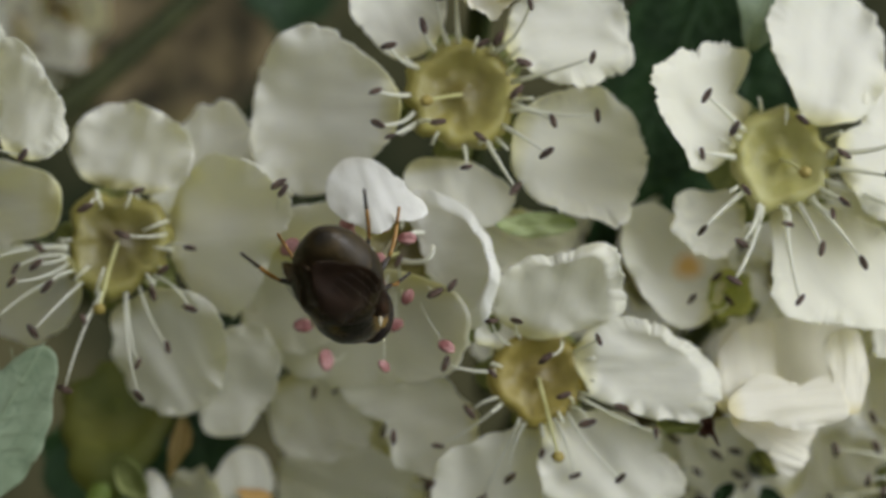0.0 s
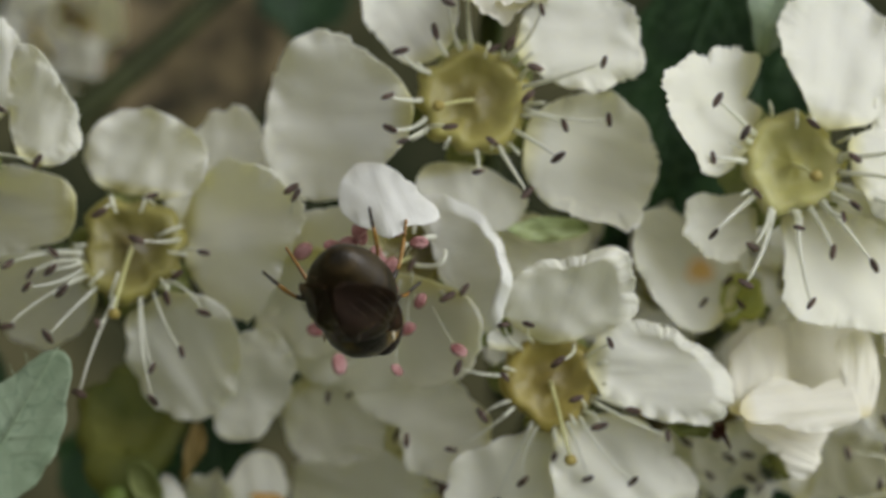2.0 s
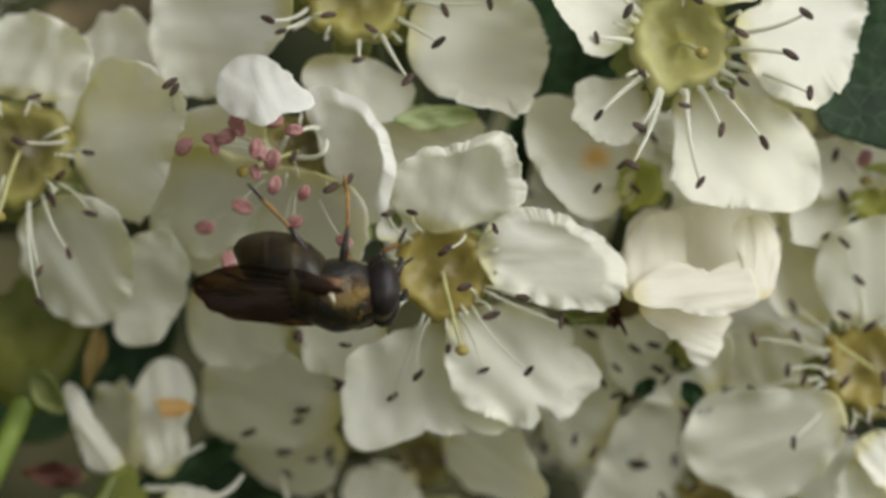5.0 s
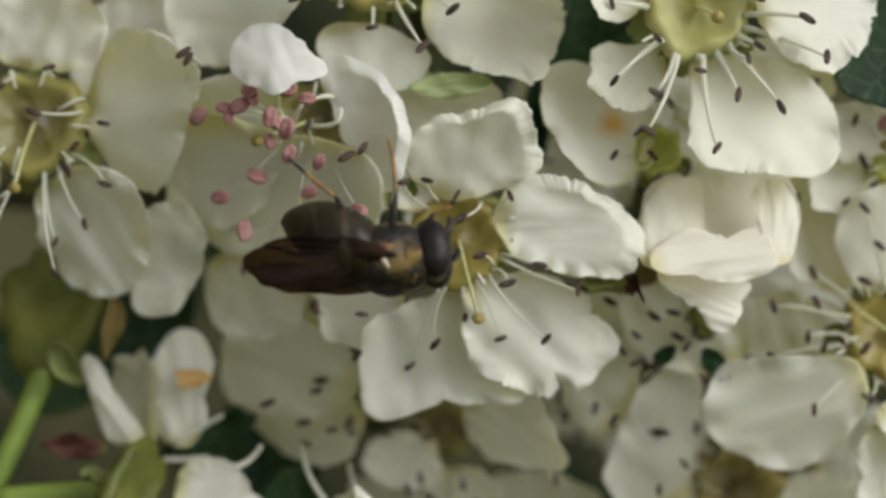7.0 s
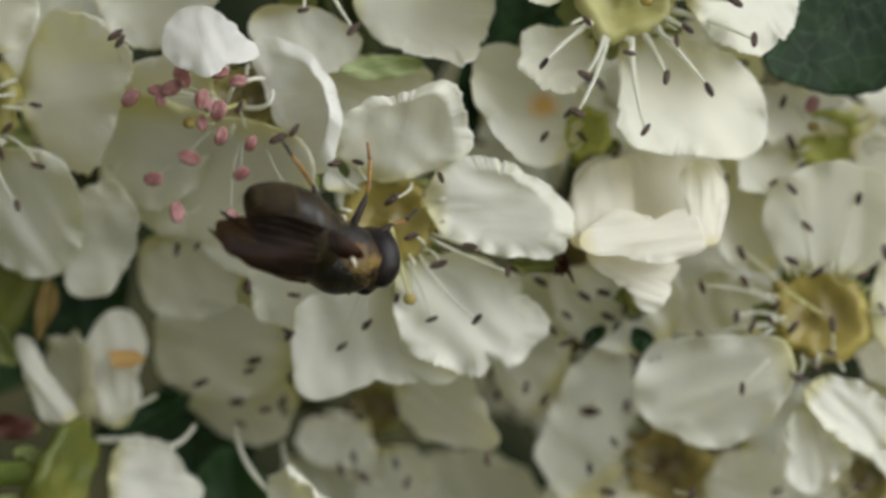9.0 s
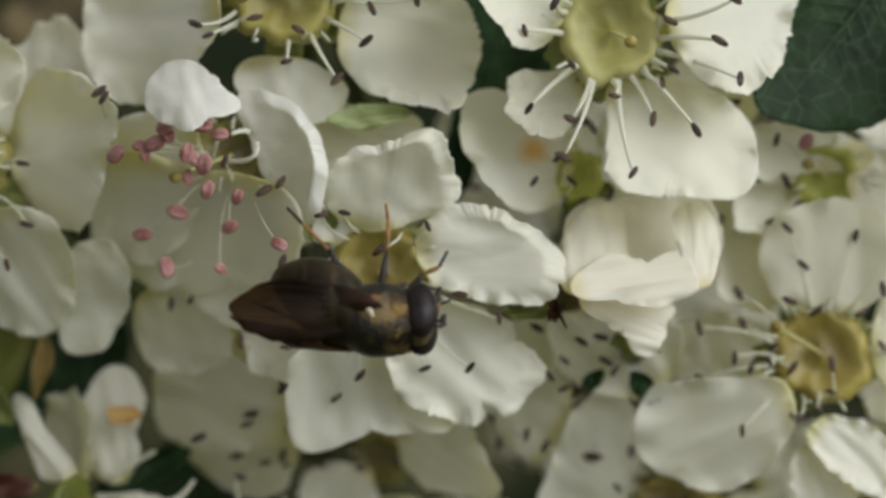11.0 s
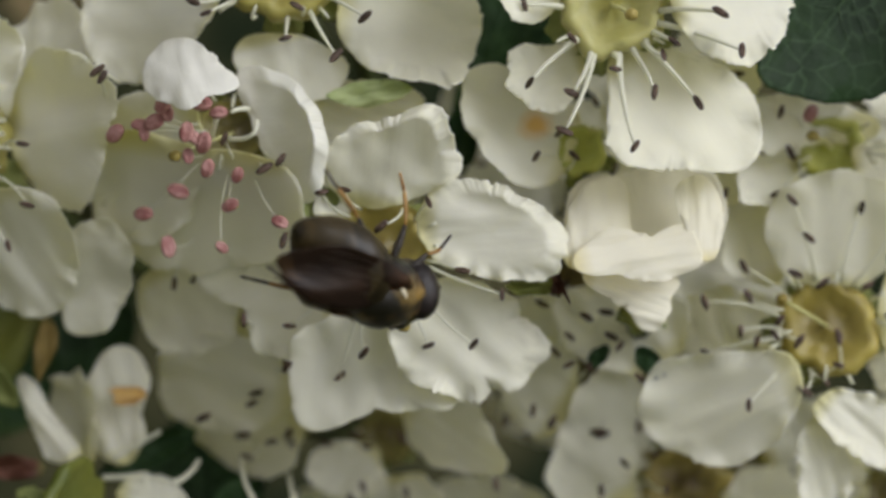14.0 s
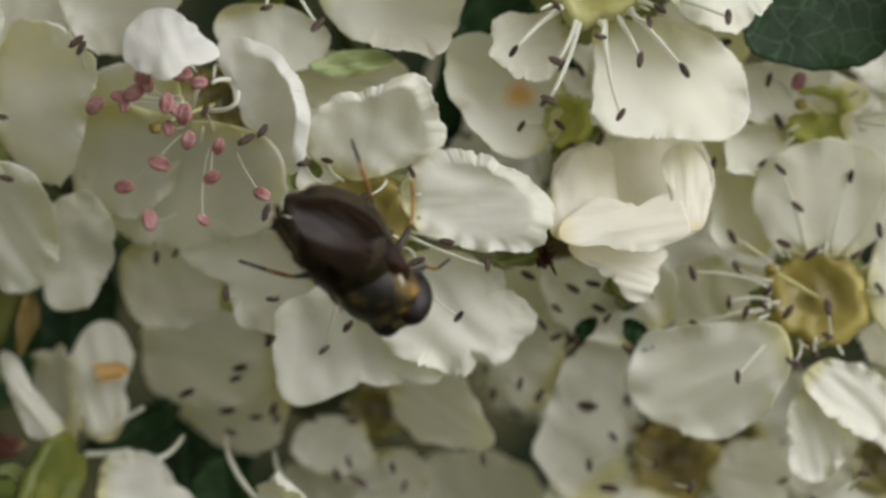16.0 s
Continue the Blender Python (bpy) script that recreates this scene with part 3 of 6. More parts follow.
bloom = flower("white hawthorn flower with curved filaments and olive yellow disc", (-18.85, 0.60, 5.48), 2.26, face=(0, -1, 0), tone=disc_olive, seed=4, style=(-19.25, -1.40, 2.69))
broad_petal(bloom, (-18.55, 9.42), 80, 2.25, (0.01, 0.00, -0.20, 0.01, 0.04, 0.02, 0.01, 0.00, -0.00, -0.00, 0.00, 0.00, 0.00, -0.00, 0.00, 0.00, -0.00, 0.01, -0.00, -0.00), (0.8, 2.2), seed=41, ruffle=0.3, cup=0.9, tilt=(-0.5, -0.3))
broad_petal(bloom, (-24.77, 6.89), 177, 2.64, (0.01, -0.00, 0.32, 0.06, -0.03, 0.00, 0.08, 0.02, -0.01, 0.01, 0.01, 0.01, 0.00, 0.01, -0.01, 0.00, 0.01, 0.01, -0.01, -0.00), (1.0, 4.0), seed=42, ruffle=0.4, tilt=(-0.5, -0.3))
broad_petal(bloom, (-23.03, 3.37), -162, 2.42, (0.00, 0.01, 0.10, -0.12, -0.06, -0.03, 0.00, -0.01, -0.01, 0.01, 0.00, 0.02, 0.01, -0.02, 0.00, -0.02, 0.01, -0.01, -0.01, -0.00), (1.6, 5.0), seed=43, ruffle=0.2, tilt=(-0.5, -0.3))
broad_petal(bloom, (-16.62, 1.15), -61, 2.58, (-0.00, 0.00, 0.04, -0.02, 0.01, -0.04, 0.00, 0.01, 0.01, -0.01, -0.00, 0.00, 0.01, -0.00, -0.01, -0.01, 0.00, 0.01, 0.01, -0.01), (1.0, 3.4), seed=44, ruffle=0.3, cup=0.4, tilt=(-0.5, -0.3))
broad_petal(bloom, (-14.42, 6.10), 5, 2.78, (-0.00, 0.01, -0.12, 0.05, 0.03, 0.06, 0.05, 0.02, 0.00, 0.00, -0.01, -0.00, -0.00, 0.01, 0.00, 0.00, 0.00, 0.00, -0.01, -0.01), (0.7, -0.6), seed=45, ruffle=0.3, tilt=(-0.45, -0.25))
broad_petal(bloom, (-13.84, -0.01), -13, 2.03, (-0.00, 0.01, -0.20, 0.04, -0.01, 0.04, 0.04, -0.02, -0.01, 0.00, 0.01, 0.00, 0.00, -0.01, -0.00, -0.02, 0.01, 0.01, 0.01, 0.01), (2.4, 3.6), seed=46, ruffle=0.25, tilt=(-0.5, -0.3))
broad_petal(bloom, (-10.25, -1.42), -63, 2.21, (0.00, -0.00, -0.04, 0.07, -0.00, -0.01, 0.01, 0.03, 0.02, 0.00, -0.02, 0.01, -0.02, -0.01, -0.01, -0.01, -0.00, 0.00, -0.00, 0.00), (5.0, 5.4), seed=47, ruffle=0.25, tilt=(-0.4, -0.3))
petal(bloom, (-16.57, 1.80, 6.45), (-14.46, 3.00, 11.16), 4.72, seed=49, face=(-0.5, -0.8, -0.35))
stamens(bloom, [(-17.92, -1.29, 7.56), (-20.08, -0.92, 6.79), (-21.87, -0.93, 5.10), (-22.76, -1.02, 4.20), (-22.74, -1.96, 3.64), (-21.92, -1.17, 4.38), (-21.38, -1.55, 3.53), (-23.62, -1.38, 4.53), (-23.58, -1.21, 2.01), (-21.83, -1.77, 1.67), (-19.84, -1.67, 2.26), (-15.73, -1.14, 5.33), (-15.63, -1.06, 2.88), (-16.47, -0.98, 1.27), (-17.63, -1.07, 0.55), (-17.44, -1.96, -0.73), (-16.72, -1.86, 4.36), (-17.16, -1.10, 3.43), (-20.45, -1.71, -0.59), (-18.44, -1.69, 5.73)])
stamens(bloom, [(-11.98, -3.40, 7.68), (-12.17, -3.40, 7.93), (-25.55, 1.50, 4.72), (-24.66, 1.50, 4.62)])

bloom = flower("white hawthorn flower partly seen with a curled bright petal", (-26.11, -1.00, 9.29), 1.38, face=(0, -1, 0), tone=disc_olive, seed=5)
broad_petal(bloom, (-25.60, 12.87), 87, 2.38, (-0.01, -0.01, 0.11, 0.10, -0.01, 0.09, -0.01, 0.01, 0.01, 0.03, -0.03, 0.01, 0.00, 0.01, -0.02, 0.00, 0.00, -0.01, -0.00, -0.01), (-0.6, -0.6), seed=51, ruffle=0.25, tilt=(-0.1, 0))
broad_petal(bloom, (-22.52, 10.77), 64, 1.83, (-0.02, -0.02, 0.02, 0.28, -0.05, 0.07, -0.06, 0.01, -0.04, -0.02, -0.00, -0.01, 0.01, -0.02, 0.01, -0.01, 0.00, 0.00, -0.00, 0.01), (-1.6, -3.0), seed=52, ruffle=0.5, cup=-0.5, tilt=(-0.1, 0))
stamens(bloom, [(-24.66, -3.00, 10.42), (-24.02, -3.00, 10.69), (-22.40, -3.00, 8.66), (-25.10, -3.00, 10.02)])

bloom = flower("white hawthorn flower with hooded petals and fresh pink anthers", (-7.30, -0.50, 5.50), 1.55, face=(0, -1, 0), tone=disc_olive, seed=6, style=(-9.29, -2.80, 4.50))
broad_petal(bloom, (-10.95, 4.47), -159, 2.88, (0.00, -0.00, -0.02, 0.14, -0.03, -0.02, -0.03, 0.02, 0.02, -0.00, -0.02, -0.02, 0.01, 0.01, -0.00, -0.01, -0.01, 0.00, 0.01, -0.01), (0.7, 1.4), seed=63, ruffle=0.22, cup=0.7, tilt=(-0.5, -0.35))
broad_petal(bloom, (-8.51, 7.55), -66, 1.63, (-0.01, -0.02, 0.05, 0.18, -0.06, 0.02, -0.03, -0.03, -0.01, -0.06, 0.02, -0.04, 0.03, -0.02, 0.02, 0.01, 0.00, 0.01, -0.01, 0.01), (-2.6, -6.6), seed=61, ruffle=0.16, cup=-0.7, bow=-0.5, tone=petal_plain, tilt=(0.0, 0.0))
broad_petal(bloom, (-5.00, 5.46), 4, 1.98, (0.04, 0.00, -0.29, -0.25, 0.05, 0.05, 0.00, 0.10, 0.01, -0.06, 0.02, -0.00, -0.04, 0.01, -0.01, -0.01, 0.01, 0.02, 0.00, -0.01), (-1.2, -4.4), seed=62, ruffle=0.04, cup=0.2, bow=0.7, lip=((0, 85, -2.0),), tilt=(0, 0), tone=petal_plain)
broad_petal(bloom, (-9.26, 2.73), -102, 3.58, (0.02, -0.01, -0.33, -0.01, 0.06, -0.04, 0.04, -0.00, -0.01, 0.02, 0.01, 0.01, -0.00, 0.00, -0.01, -0.00, 0.00, -0.00, 0.01, 0.01), (-0.1, 1.2), seed=64, ruffle=0.22, tilt=(-0.5, -0.35))
part("filament", bm_tube(arc(Vector((-7.96, -2.00, 5.28)), Vector((-7.71, -3.00, 5.57)), Vector((-7.47, -3.40, 5.92)), 8), [0.11 - 0.004 * i for i in range(9)], 8), filament_white, bloom)
part("filament", bm_tube(arc(Vector((-7.31, -2.60, 5.14)), Vector((-5.79, -4.00, 4.80)), Vector((-5.94, -3.40, 5.74)), 8), [0.11 - 0.004 * i for i in range(9)], 8), filament_white, bloom)
part("filament", bm_tube(arc(Vector((-6.37, -2.60, 6.26)), Vector((-6.67, -3.20, 6.29)), Vector((-6.97, -3.30, 6.10)), 8), [0.11 - 0.004 * i for i in range(9)], 8), filament_white, bloom)
stamens(bloom, [(-11.62, -3.00, 5.46), (-10.45, -4.00, 5.70), (-9.83, -4.30, 5.75), (-10.29, -4.00, 5.35), (-9.30, -4.50, 6.11), (-9.32, -5.00, 6.40), (-8.08, -3.50, 6.48), (-8.71, -3.50, 5.39), (-8.46, -3.30, 5.18), (-7.00, -6.40, 5.84), (-8.10, -3.20, 4.95), (-8.03, -2.80, 3.97), (-8.78, -2.80, 4.49), (-6.85, -2.80, 3.67), (-9.49, -1.10, 3.21), (-11.03, -0.50, 2.38), (-7.32, -1.80, 2.54), (-5.22, -2.90, 1.76), (-10.04, -0.60, 1.02), (-7.67, -2.00, 0.87)], anther="pink")
stamens(bloom, [(-5.75, -3.00, 3.88), (-7.27, -3.20, 5.08), (-5.10, -3.00, 4.20)])

bloom = flower("white hawthorn flower with crinkled petals below the hooded one", (-1.39, -1.00, 0.66), 1.96, face=(0, -1, 0), tone=disc_gold, seed=7, style=(-0.54, -2.20, -2.48))
broad_petal(bloom, (-0.73, 4.09), 79, 2.19, (-0.01, -0.01, -0.16, -0.20, 0.00, -0.03, 0.01, -0.01, -0.04, -0.03, -0.02, -0.01, 0.00, 0.02, -0.00, 0.01, 0.00, 0.00, -0.01, 0.00), (-1.5, -3.8), seed=71, ruffle=0.3, cup=0.5, lip=((-10, 70, -0.9),), tilt=(0.05, 0))
broad_petal(bloom, (-3.04, 3.15), 88, 1.17, (-0.01, -0.02, 0.22, -0.07, 0.07, 0.06, 0.02, -0.04, 0.01, 0.01, 0.00, 0.04, -0.01, -0.01, 0.00, 0.03, -0.02, 0.01, 0.01, 0.01), (-0.9, -1.0), seed=77, ruffle=0.2, tilt=(0.28, 0.25))
broad_petal(bloom, (2.95, 1.14), 3, 2.39, (-0.01, 0.01, 0.18, -0.18, 0.01, -0.04, -0.00, -0.03, -0.00, -0.01, 0.00, 0.01, 0.00, 0.01, 0.01, -0.01, 0.01, 0.00, -0.00, -0.02), (-1.4, -2.1), seed=72, ruffle=0.4, cup=0.4, lip=((45, 75, -0.9),), tilt=(0.05, 0.03))
broad_petal(bloom, (1.66, -3.05), -45, 2.75, (-0.00, -0.01, 0.09, 0.11, -0.02, 0.03, -0.00, 0.02, -0.04, 0.00, -0.01, 0.02, 0.00, -0.01, 0.03, -0.01, 0.02, -0.00, 0.02, 0.01), (-0.8, 1.0), seed=73, ruffle=0.45, cup=0.3, tilt=(0.1, 0.08), lip=((30, 60, -0.6),))
broad_petal(bloom, (-6.17, -1.31), -168, 2.28, (-0.05, 0.01, -0.04, -0.23, -0.07, -0.10, -0.10, -0.07, -0.06, -0.02, -0.03, 0.00, -0.04, 0.02, -0.01, 0.03, -0.03, 0.03, -0.00, 0.01), (0.8, 2.6), seed=75, ruffle=0.25, tilt=(-0.1, 0))
broad_petal(bloom, (-2.14, -3.99), -101, 2.98, (-0.03, -0.01, -0.16, -0.15, -0.09, -0.06, 0.00, -0.07, -0.01, 0.01, -0.02, 0.03, -0.01, 0.02, -0.00, -0.01, 0.01, -0.01, 0.02, 0.01), (-0.5, 1.8), seed=74, ruffle=0.15, cup=0.3, tilt=(0.08, 0.06))
broad_petal(bloom, (-3.87, 2.63), 153, 0.73, (-0.02, 0.01, 0.00, 0.06, -0.06, -0.13, -0.07, -0.11, -0.01, -0.01, -0.02, 0.04, 0.00, 0.05, -0.01, 0.04, 0.03, 0.00, 0.02, -0.03), (-1.0, -1.4), seed=78, tone=sepal_green, ruffle=0.15, tilt=(0, 0))
stamens(bloom, [(-1.09, -0.80, -2.36), (-2.33, -0.20, -3.50), (-3.42, 0.80, -4.42), (-5.57, 0.80, -3.97), (-0.14, 1.80, -4.89), (0.31, -0.60, -3.28), (2.13, -1.00, -3.28), (0.61, -2.00, -1.08), (3.37, -2.20, -1.35), (1.88, -2.80, -0.37), (0.73, -4.30, 2.27), (-2.52, -4.00, 2.88), (-1.24, -3.00, 1.45), (-0.45, -3.00, 0.00), (-7.16, 0.00, -2.02), (-5.32, 0.00, -2.31)])
stamens(bloom, [(-4.11, -1.00, -0.85), (-5.20, -2.00, 1.08), (-3.33, -2.50, 0.78), (-3.48, -3.50, 2.84)])
petal(bloom, (5.46, -0.60, -1.51), (5.50, -1.40, -0.56), 0.53, tone=sepal_red, ruffle=0.05, seed=76, face=(0.2, -0.92, 0.2))
petal(bloom, (5.35, -0.20, -1.09), (3.52, -0.20, -1.05), 0.90, tone=sepal_green, ruffle=0.1, seed=77, face=(0.2, -0.92, 0.2))

bloom = flower("half opened cream white hawthorn flower with folded petals", (8.93, 1.60, -2.12), 0.91, face=(0, -1, 0), tone=calyx_green, seed=8)
broad_petal(bloom, (9.17, 1.46), 85, 2.81, (-0.01, -0.00, -0.20, -0.08, -0.01, -0.03, -0.02, 0.00, 0.01, -0.00, 0.02, 0.01, 0.00, 0.01, -0.01, -0.00, -0.00, -0.01, -0.01, -0.01), (1.5, 1.4), seed=81, tone=petal_cream, ruffle=0.06, cup=1.8, tilt=(0.3, 0.3))
broad_petal(bloom, (11.33, 1.53), 89, 1.21, (0.03, -0.01, 0.32, 0.13, -0.06, 0.00, 0.06, 0.04, -0.04, -0.02, 0.02, 0.01, -0.00, -0.02, 0.02, -0.00, -0.00, -0.00, 0.00, 0.00), (-0.6, -0.8), seed=82, tone=petal_cream, ruffle=0.05, cup=-0.5, tilt=(0.4, 0.3))
broad_petal(bloom, (7.18, 1.42), 88, 1.53, (0.01, -0.01, 0.15, -0.17, 0.02, 0.05, -0.02, -0.10, -0.00, 0.01, -0.02, 0.01, 0.00, 0.00, -0.01, 0.01, -0.01, 0.01, 0.01, -0.00), (-0.4, -0.5), seed=83, tone=petal_cream, ruffle=0.06, cup=-0.5, tilt=(0.4, 0.35))
broad_petal(bloom, (8.88, 0.09), 11, 1.56, (-0.01, -0.05, 0.44, -0.22, 0.02, 0.05, 0.13, -0.03, -0.04, 0.03, 0.04, 0.01, -0.07, 0.02, -0.01, -0.00, -0.04, -0.00, -0.01, -0.00), (-1.2, -2.2), seed=88, tone=petal_cream, ruffle=0.1, cup=-0.6, tilt=(0.35, 0.5))
broad_petal(bloom, (8.67, -1.53), -20, 1.25, (0.08, -0.00, 0.35, -0.07, -0.22, 0.05, 0.02, 0.03, -0.13, 0.04, 0.04, -0.04, -0.05, -0.02, 0.05, -0.04, -0.01, 0.00, 0.04, -0.00), (-0.5, 0.2), seed=86, tone=petal_cream, ruffle=0.12, cup=-0.5, tilt=(0.4, 0.35))

bloom = flower("white hawthorn flower facing outward with yellow disc among the others", (16.57, 3.80, -3.06), 2.15, face=(0, -1, 0), tone=disc_gold, seed=9, style=(14.63, 2.40, -1.88))
broad_petal(bloom, (13.99, 1.11), 114, 2.07, (0.00, -0.01, 0.09, -0.11, 0.02, 0.03, 0.01, 0.03, -0.01, 0.01, 0.00, -0.03, -0.02, 0.02, -0.02, -0.01, -0.00, 0.01, -0.00, 0.00), (5.6, 5.4), seed=96, ruffle=0.25, tilt=(0.3, 0.3))
broad_petal(bloom, (16.94, 0.92), 85, 2.65, (-0.00, -0.00, -0.08, -0.03, -0.01, -0.01, -0.01, -0.00, 0.01, 0.00, -0.00, -0.00, -0.00, -0.00, 0.01, -0.00, -0.00, 0.00, -0.00, -0.01), (3.7, 3.0), seed=92, ruffle=0.1, cup=0.8, tilt=(-0.05, -0.05))
broad_petal(bloom, (21.60, -2.46), 8, 3.10, (0.00, 0.00, -0.01, 0.03, 0.00, -0.01, -0.02, 0.01, -0.00, 0.00, 0.01, -0.00, 0.00, -0.01, 0.01, -0.01, 0.01, -0.01, 0.00, -0.01), (3.7, 4.4), seed=93, ruffle=0.15, tilt=(-0.05, -0.05))
broad_petal(bloom, (12.02, -6.13), -158, 2.83, (0.01, 0.01, 0.15, -0.09, -0.06, -0.05, 0.03, 0.00, -0.01, -0.01, 0.02, 0.01, -0.00, -0.01, -0.00, -0.00, -0.00, -0.00, -0.01, 0.01), (3.7, 3.4), seed=91, ruffle=0.2, cup=0.6, tilt=(-0.3, -0.2))
broad_petal(bloom, (16.36, -8.72), -82, 1.61, (0.01, 0.02, 0.20, -0.03, -0.05, -0.07, -0.01, -0.03, -0.02, 0.00, 0.05, -0.00, 0.00, -0.00, -0.00, -0.01, -0.01, 0.01, 0.00, -0.01), (4.0, 4.6), seed=94, ruffle=0.4, cup=0.5, tilt=(-0.05, -0.05))
broad_petal(bloom, (17.95, -7.20), -44, 1.67, (0.01, 0.00, 0.25, 0.11, -0.03, -0.03, 0.01, 0.04, -0.02, -0.03, -0.00, -0.00, 0.01, -0.00, 0.00, 0.00, 0.02, 0.02, 0.00, 0.00), (3.8, 4.2), seed=95, ruffle=0.5, cup=0.5, tilt=(0.1, 0.05))
stamens(bloom, [(15.14, 1.97, 2.14), (15.80, 2.30, 0.60), (18.03, 2.91, 1.77), (19.69, 1.93, 2.10), (19.01, 2.19, -0.47), (18.05, 1.97, -1.43), (15.19, 2.32, -0.85), (16.33, 2.83, -1.28), (14.27, 2.33, -3.30), (15.28, 2.72, -3.61), (14.46, 2.00, -2.72), (11.52, 3.11, -3.98), (13.10, 2.09, -6.13), (16.83, 2.15, -3.46), (16.83, 2.59, -4.63), (16.29, 3.11, -5.22), (19.01, 2.96, -2.81), (13.18, 3.26, -0.48), (13.31, 2.96, -1.72), (11.48, 2.44, -1.89), (15.42, 2.47, -5.65)])
stamens(bloom, [(11.07, 2.40, -10.52), (12.89, 2.40, -3.13), (13.55, 2.40, -3.54), (18.03, 2.40, -10.21)])

bloom = flower("white hawthorn flower deep in the cluster with a brown wilted disc", (10.68, 12.00, -9.98), 2.05, face=(0, -1, 0), tone=disc_brown, seed=10, worn=0.6)
broad_petal(bloom, (12.83, -2.81), 126, 1.96, (0.00, 0.00, -0.02, 0.20, 0.01, -0.01, -0.01, -0.01, -0.00, 0.01, -0.05, 0.02, -0.00, -0.00, -0.01, -0.03, -0.00, 0.01, 0.01, 0.00), (9.0, 8.4), seed=108, ruffle=0.25, tilt=(0, 0))
broad_petal(bloom, (6.99, -8.11), 130, 2.58, (0.01, 0.04, -0.09, -0.37, -0.10, 0.02, -0.05, 0.02, 0.04, 0.03, 0.01, 0.01, -0.00, -0.01, -0.01, -0.01, -0.01, -0.01, 0.00, 0.01), (10.5, 7.5), seed=101, ruffle=0.2, cup=0.4, tilt=(0.1, 0.1))
broad_petal(bloom, (14.02, -10.83), -3, 1.74, (-0.00, 0.00, -0.03, 0.04, -0.02, 0.01, -0.02, -0.01, -0.05, 0.00, 0.03, 0.02, 0.00, 0.01, -0.00, 0.00, -0.00, 0.00, 0.00, -0.01), (11.0, 10.0), seed=103, ruffle=0.2, tilt=(0.1, 0.1))
broad_petal(bloom, (8.16, -2.64), 121, 2.44, (-0.01, -0.00, -0.06, 0.16, -0.03, 0.04, -0.02, 0.00, -0.01, -0.00, -0.01, -0.02, -0.00, -0.01, -0.01, -0.02, 0.01, 0.01, 0.02, 0.00), (6.5, 5.2), seed=106, ruffle=0.2, tilt=(-0.2, -0.2))
broad_petal(bloom, (4.32, -4.22), 149, 2.44, (0.00, -0.01, -0.07, -0.25, 0.03, 0.01, -0.02, 0.02, -0.00, -0.01, -0.00, -0.02, -0.03, -0.01, -0.02, 0.00, 0.00, 0.02, -0.01, 0.00), (7.5, 7.0), seed=107, ruffle=0.25, tilt=(-0.3, -0.3))
petal(bloom, (8.86, 11.50, -10.59), (5.01, 10.00, -12.26), 3.73, seed=102)
petal(bloom, (9.88, 11.50, -11.35), (8.78, 10.00, -14.00), 4.23, seed=104)
petal(bloom, (11.44, 12.00, -8.31), (13.49, 12.00, -5.24), 4.02, seed=105)
stamens(bloom, [(6.91, 8.46, -7.41), (6.95, 10.22, -10.05), (7.97, 8.79, -11.02), (8.75, 9.60, -7.20), (15.21, 8.04, -10.81), (6.78, 10.76, -2.44), (7.29, 10.70, -2.24), (5.57, 8.10, -3.27), (6.03, 10.87, -4.47), (4.47, 8.41, -5.56), (2.98, 8.85, -6.69), (2.73, 9.82, -5.72)])
stamens(bloom, [(7.10, 6.70, -7.26), (7.00, 7.00, -9.78), (9.39, 7.30, -8.30), (8.05, 6.70, -8.62), (7.73, 7.00, -10.76)])
stamens(bloom, [(6.63, 3.60, -2.33), (7.46, 3.90, -2.17), (5.90, 4.20, -3.12), (6.67, 3.60, -4.43), (7.98, 3.90, -3.59), (7.65, 4.20, -3.18), (5.86, 3.60, -4.28), (9.20, 3.90, -2.19)])
stamens(bloom, [(5.76, 4.00, -0.99), (4.80, 4.00, -1.72), (5.30, 4.00, -3.77), (8.74, 4.00, -4.94), (4.22, 6.20, -6.24), (5.03, 6.20, -6.75), (2.55, 6.20, -9.32), (9.77, 6.20, -9.76)])

bloom = flower("white hawthorn flower with green disc behind the dark leaf", (17.05, 4.60, 4.39), 1.50, face=(0, -1, 0), tone=disc_green, seed=12, style=(16.16, 3.00, 4.79))
broad_petal(bloom, (16.02, 5.43), 125, 1.76, (0.06, 0.02, -0.17, 0.43, 0.08, -0.07, -0.10, -0.04, 0.01, 0.07, -0.01, -0.06, -0.03, -0.02, 0.04, -0.01, 0.02, -0.01, -0.01, 0.01), (4.4, 3.6), seed=121, ruffle=0.3, tilt=(0.35, 0.35))
broad_petal(bloom, (14.32, 3.27), -173, 1.38, (-0.00, -0.00, 0.03, 0.02, -0.02, 0.01, -0.02, -0.00, -0.04, 0.00, -0.04, 0.01, 0.02, -0.01, -0.00, -0.00, 0.01, -0.00, 0.01, 0.00), (4.4, 3.8), seed=122, ruffle=0.3, tilt=(0.35, 0.35))
broad_petal(bloom, (19.44, 3.39), -11, 1.53, (0.00, -0.00, 0.04, 0.01, -0.02, 0.00, 0.00, -0.04, 0.01, 0.08, 0.01, 0.01, -0.00, 0.01, -0.00, -0.00, 0.02, -0.00, -0.01, 0.00), (4.4, 3.8), seed=123, ruffle=0.3, tilt=(0.35, 0.35))
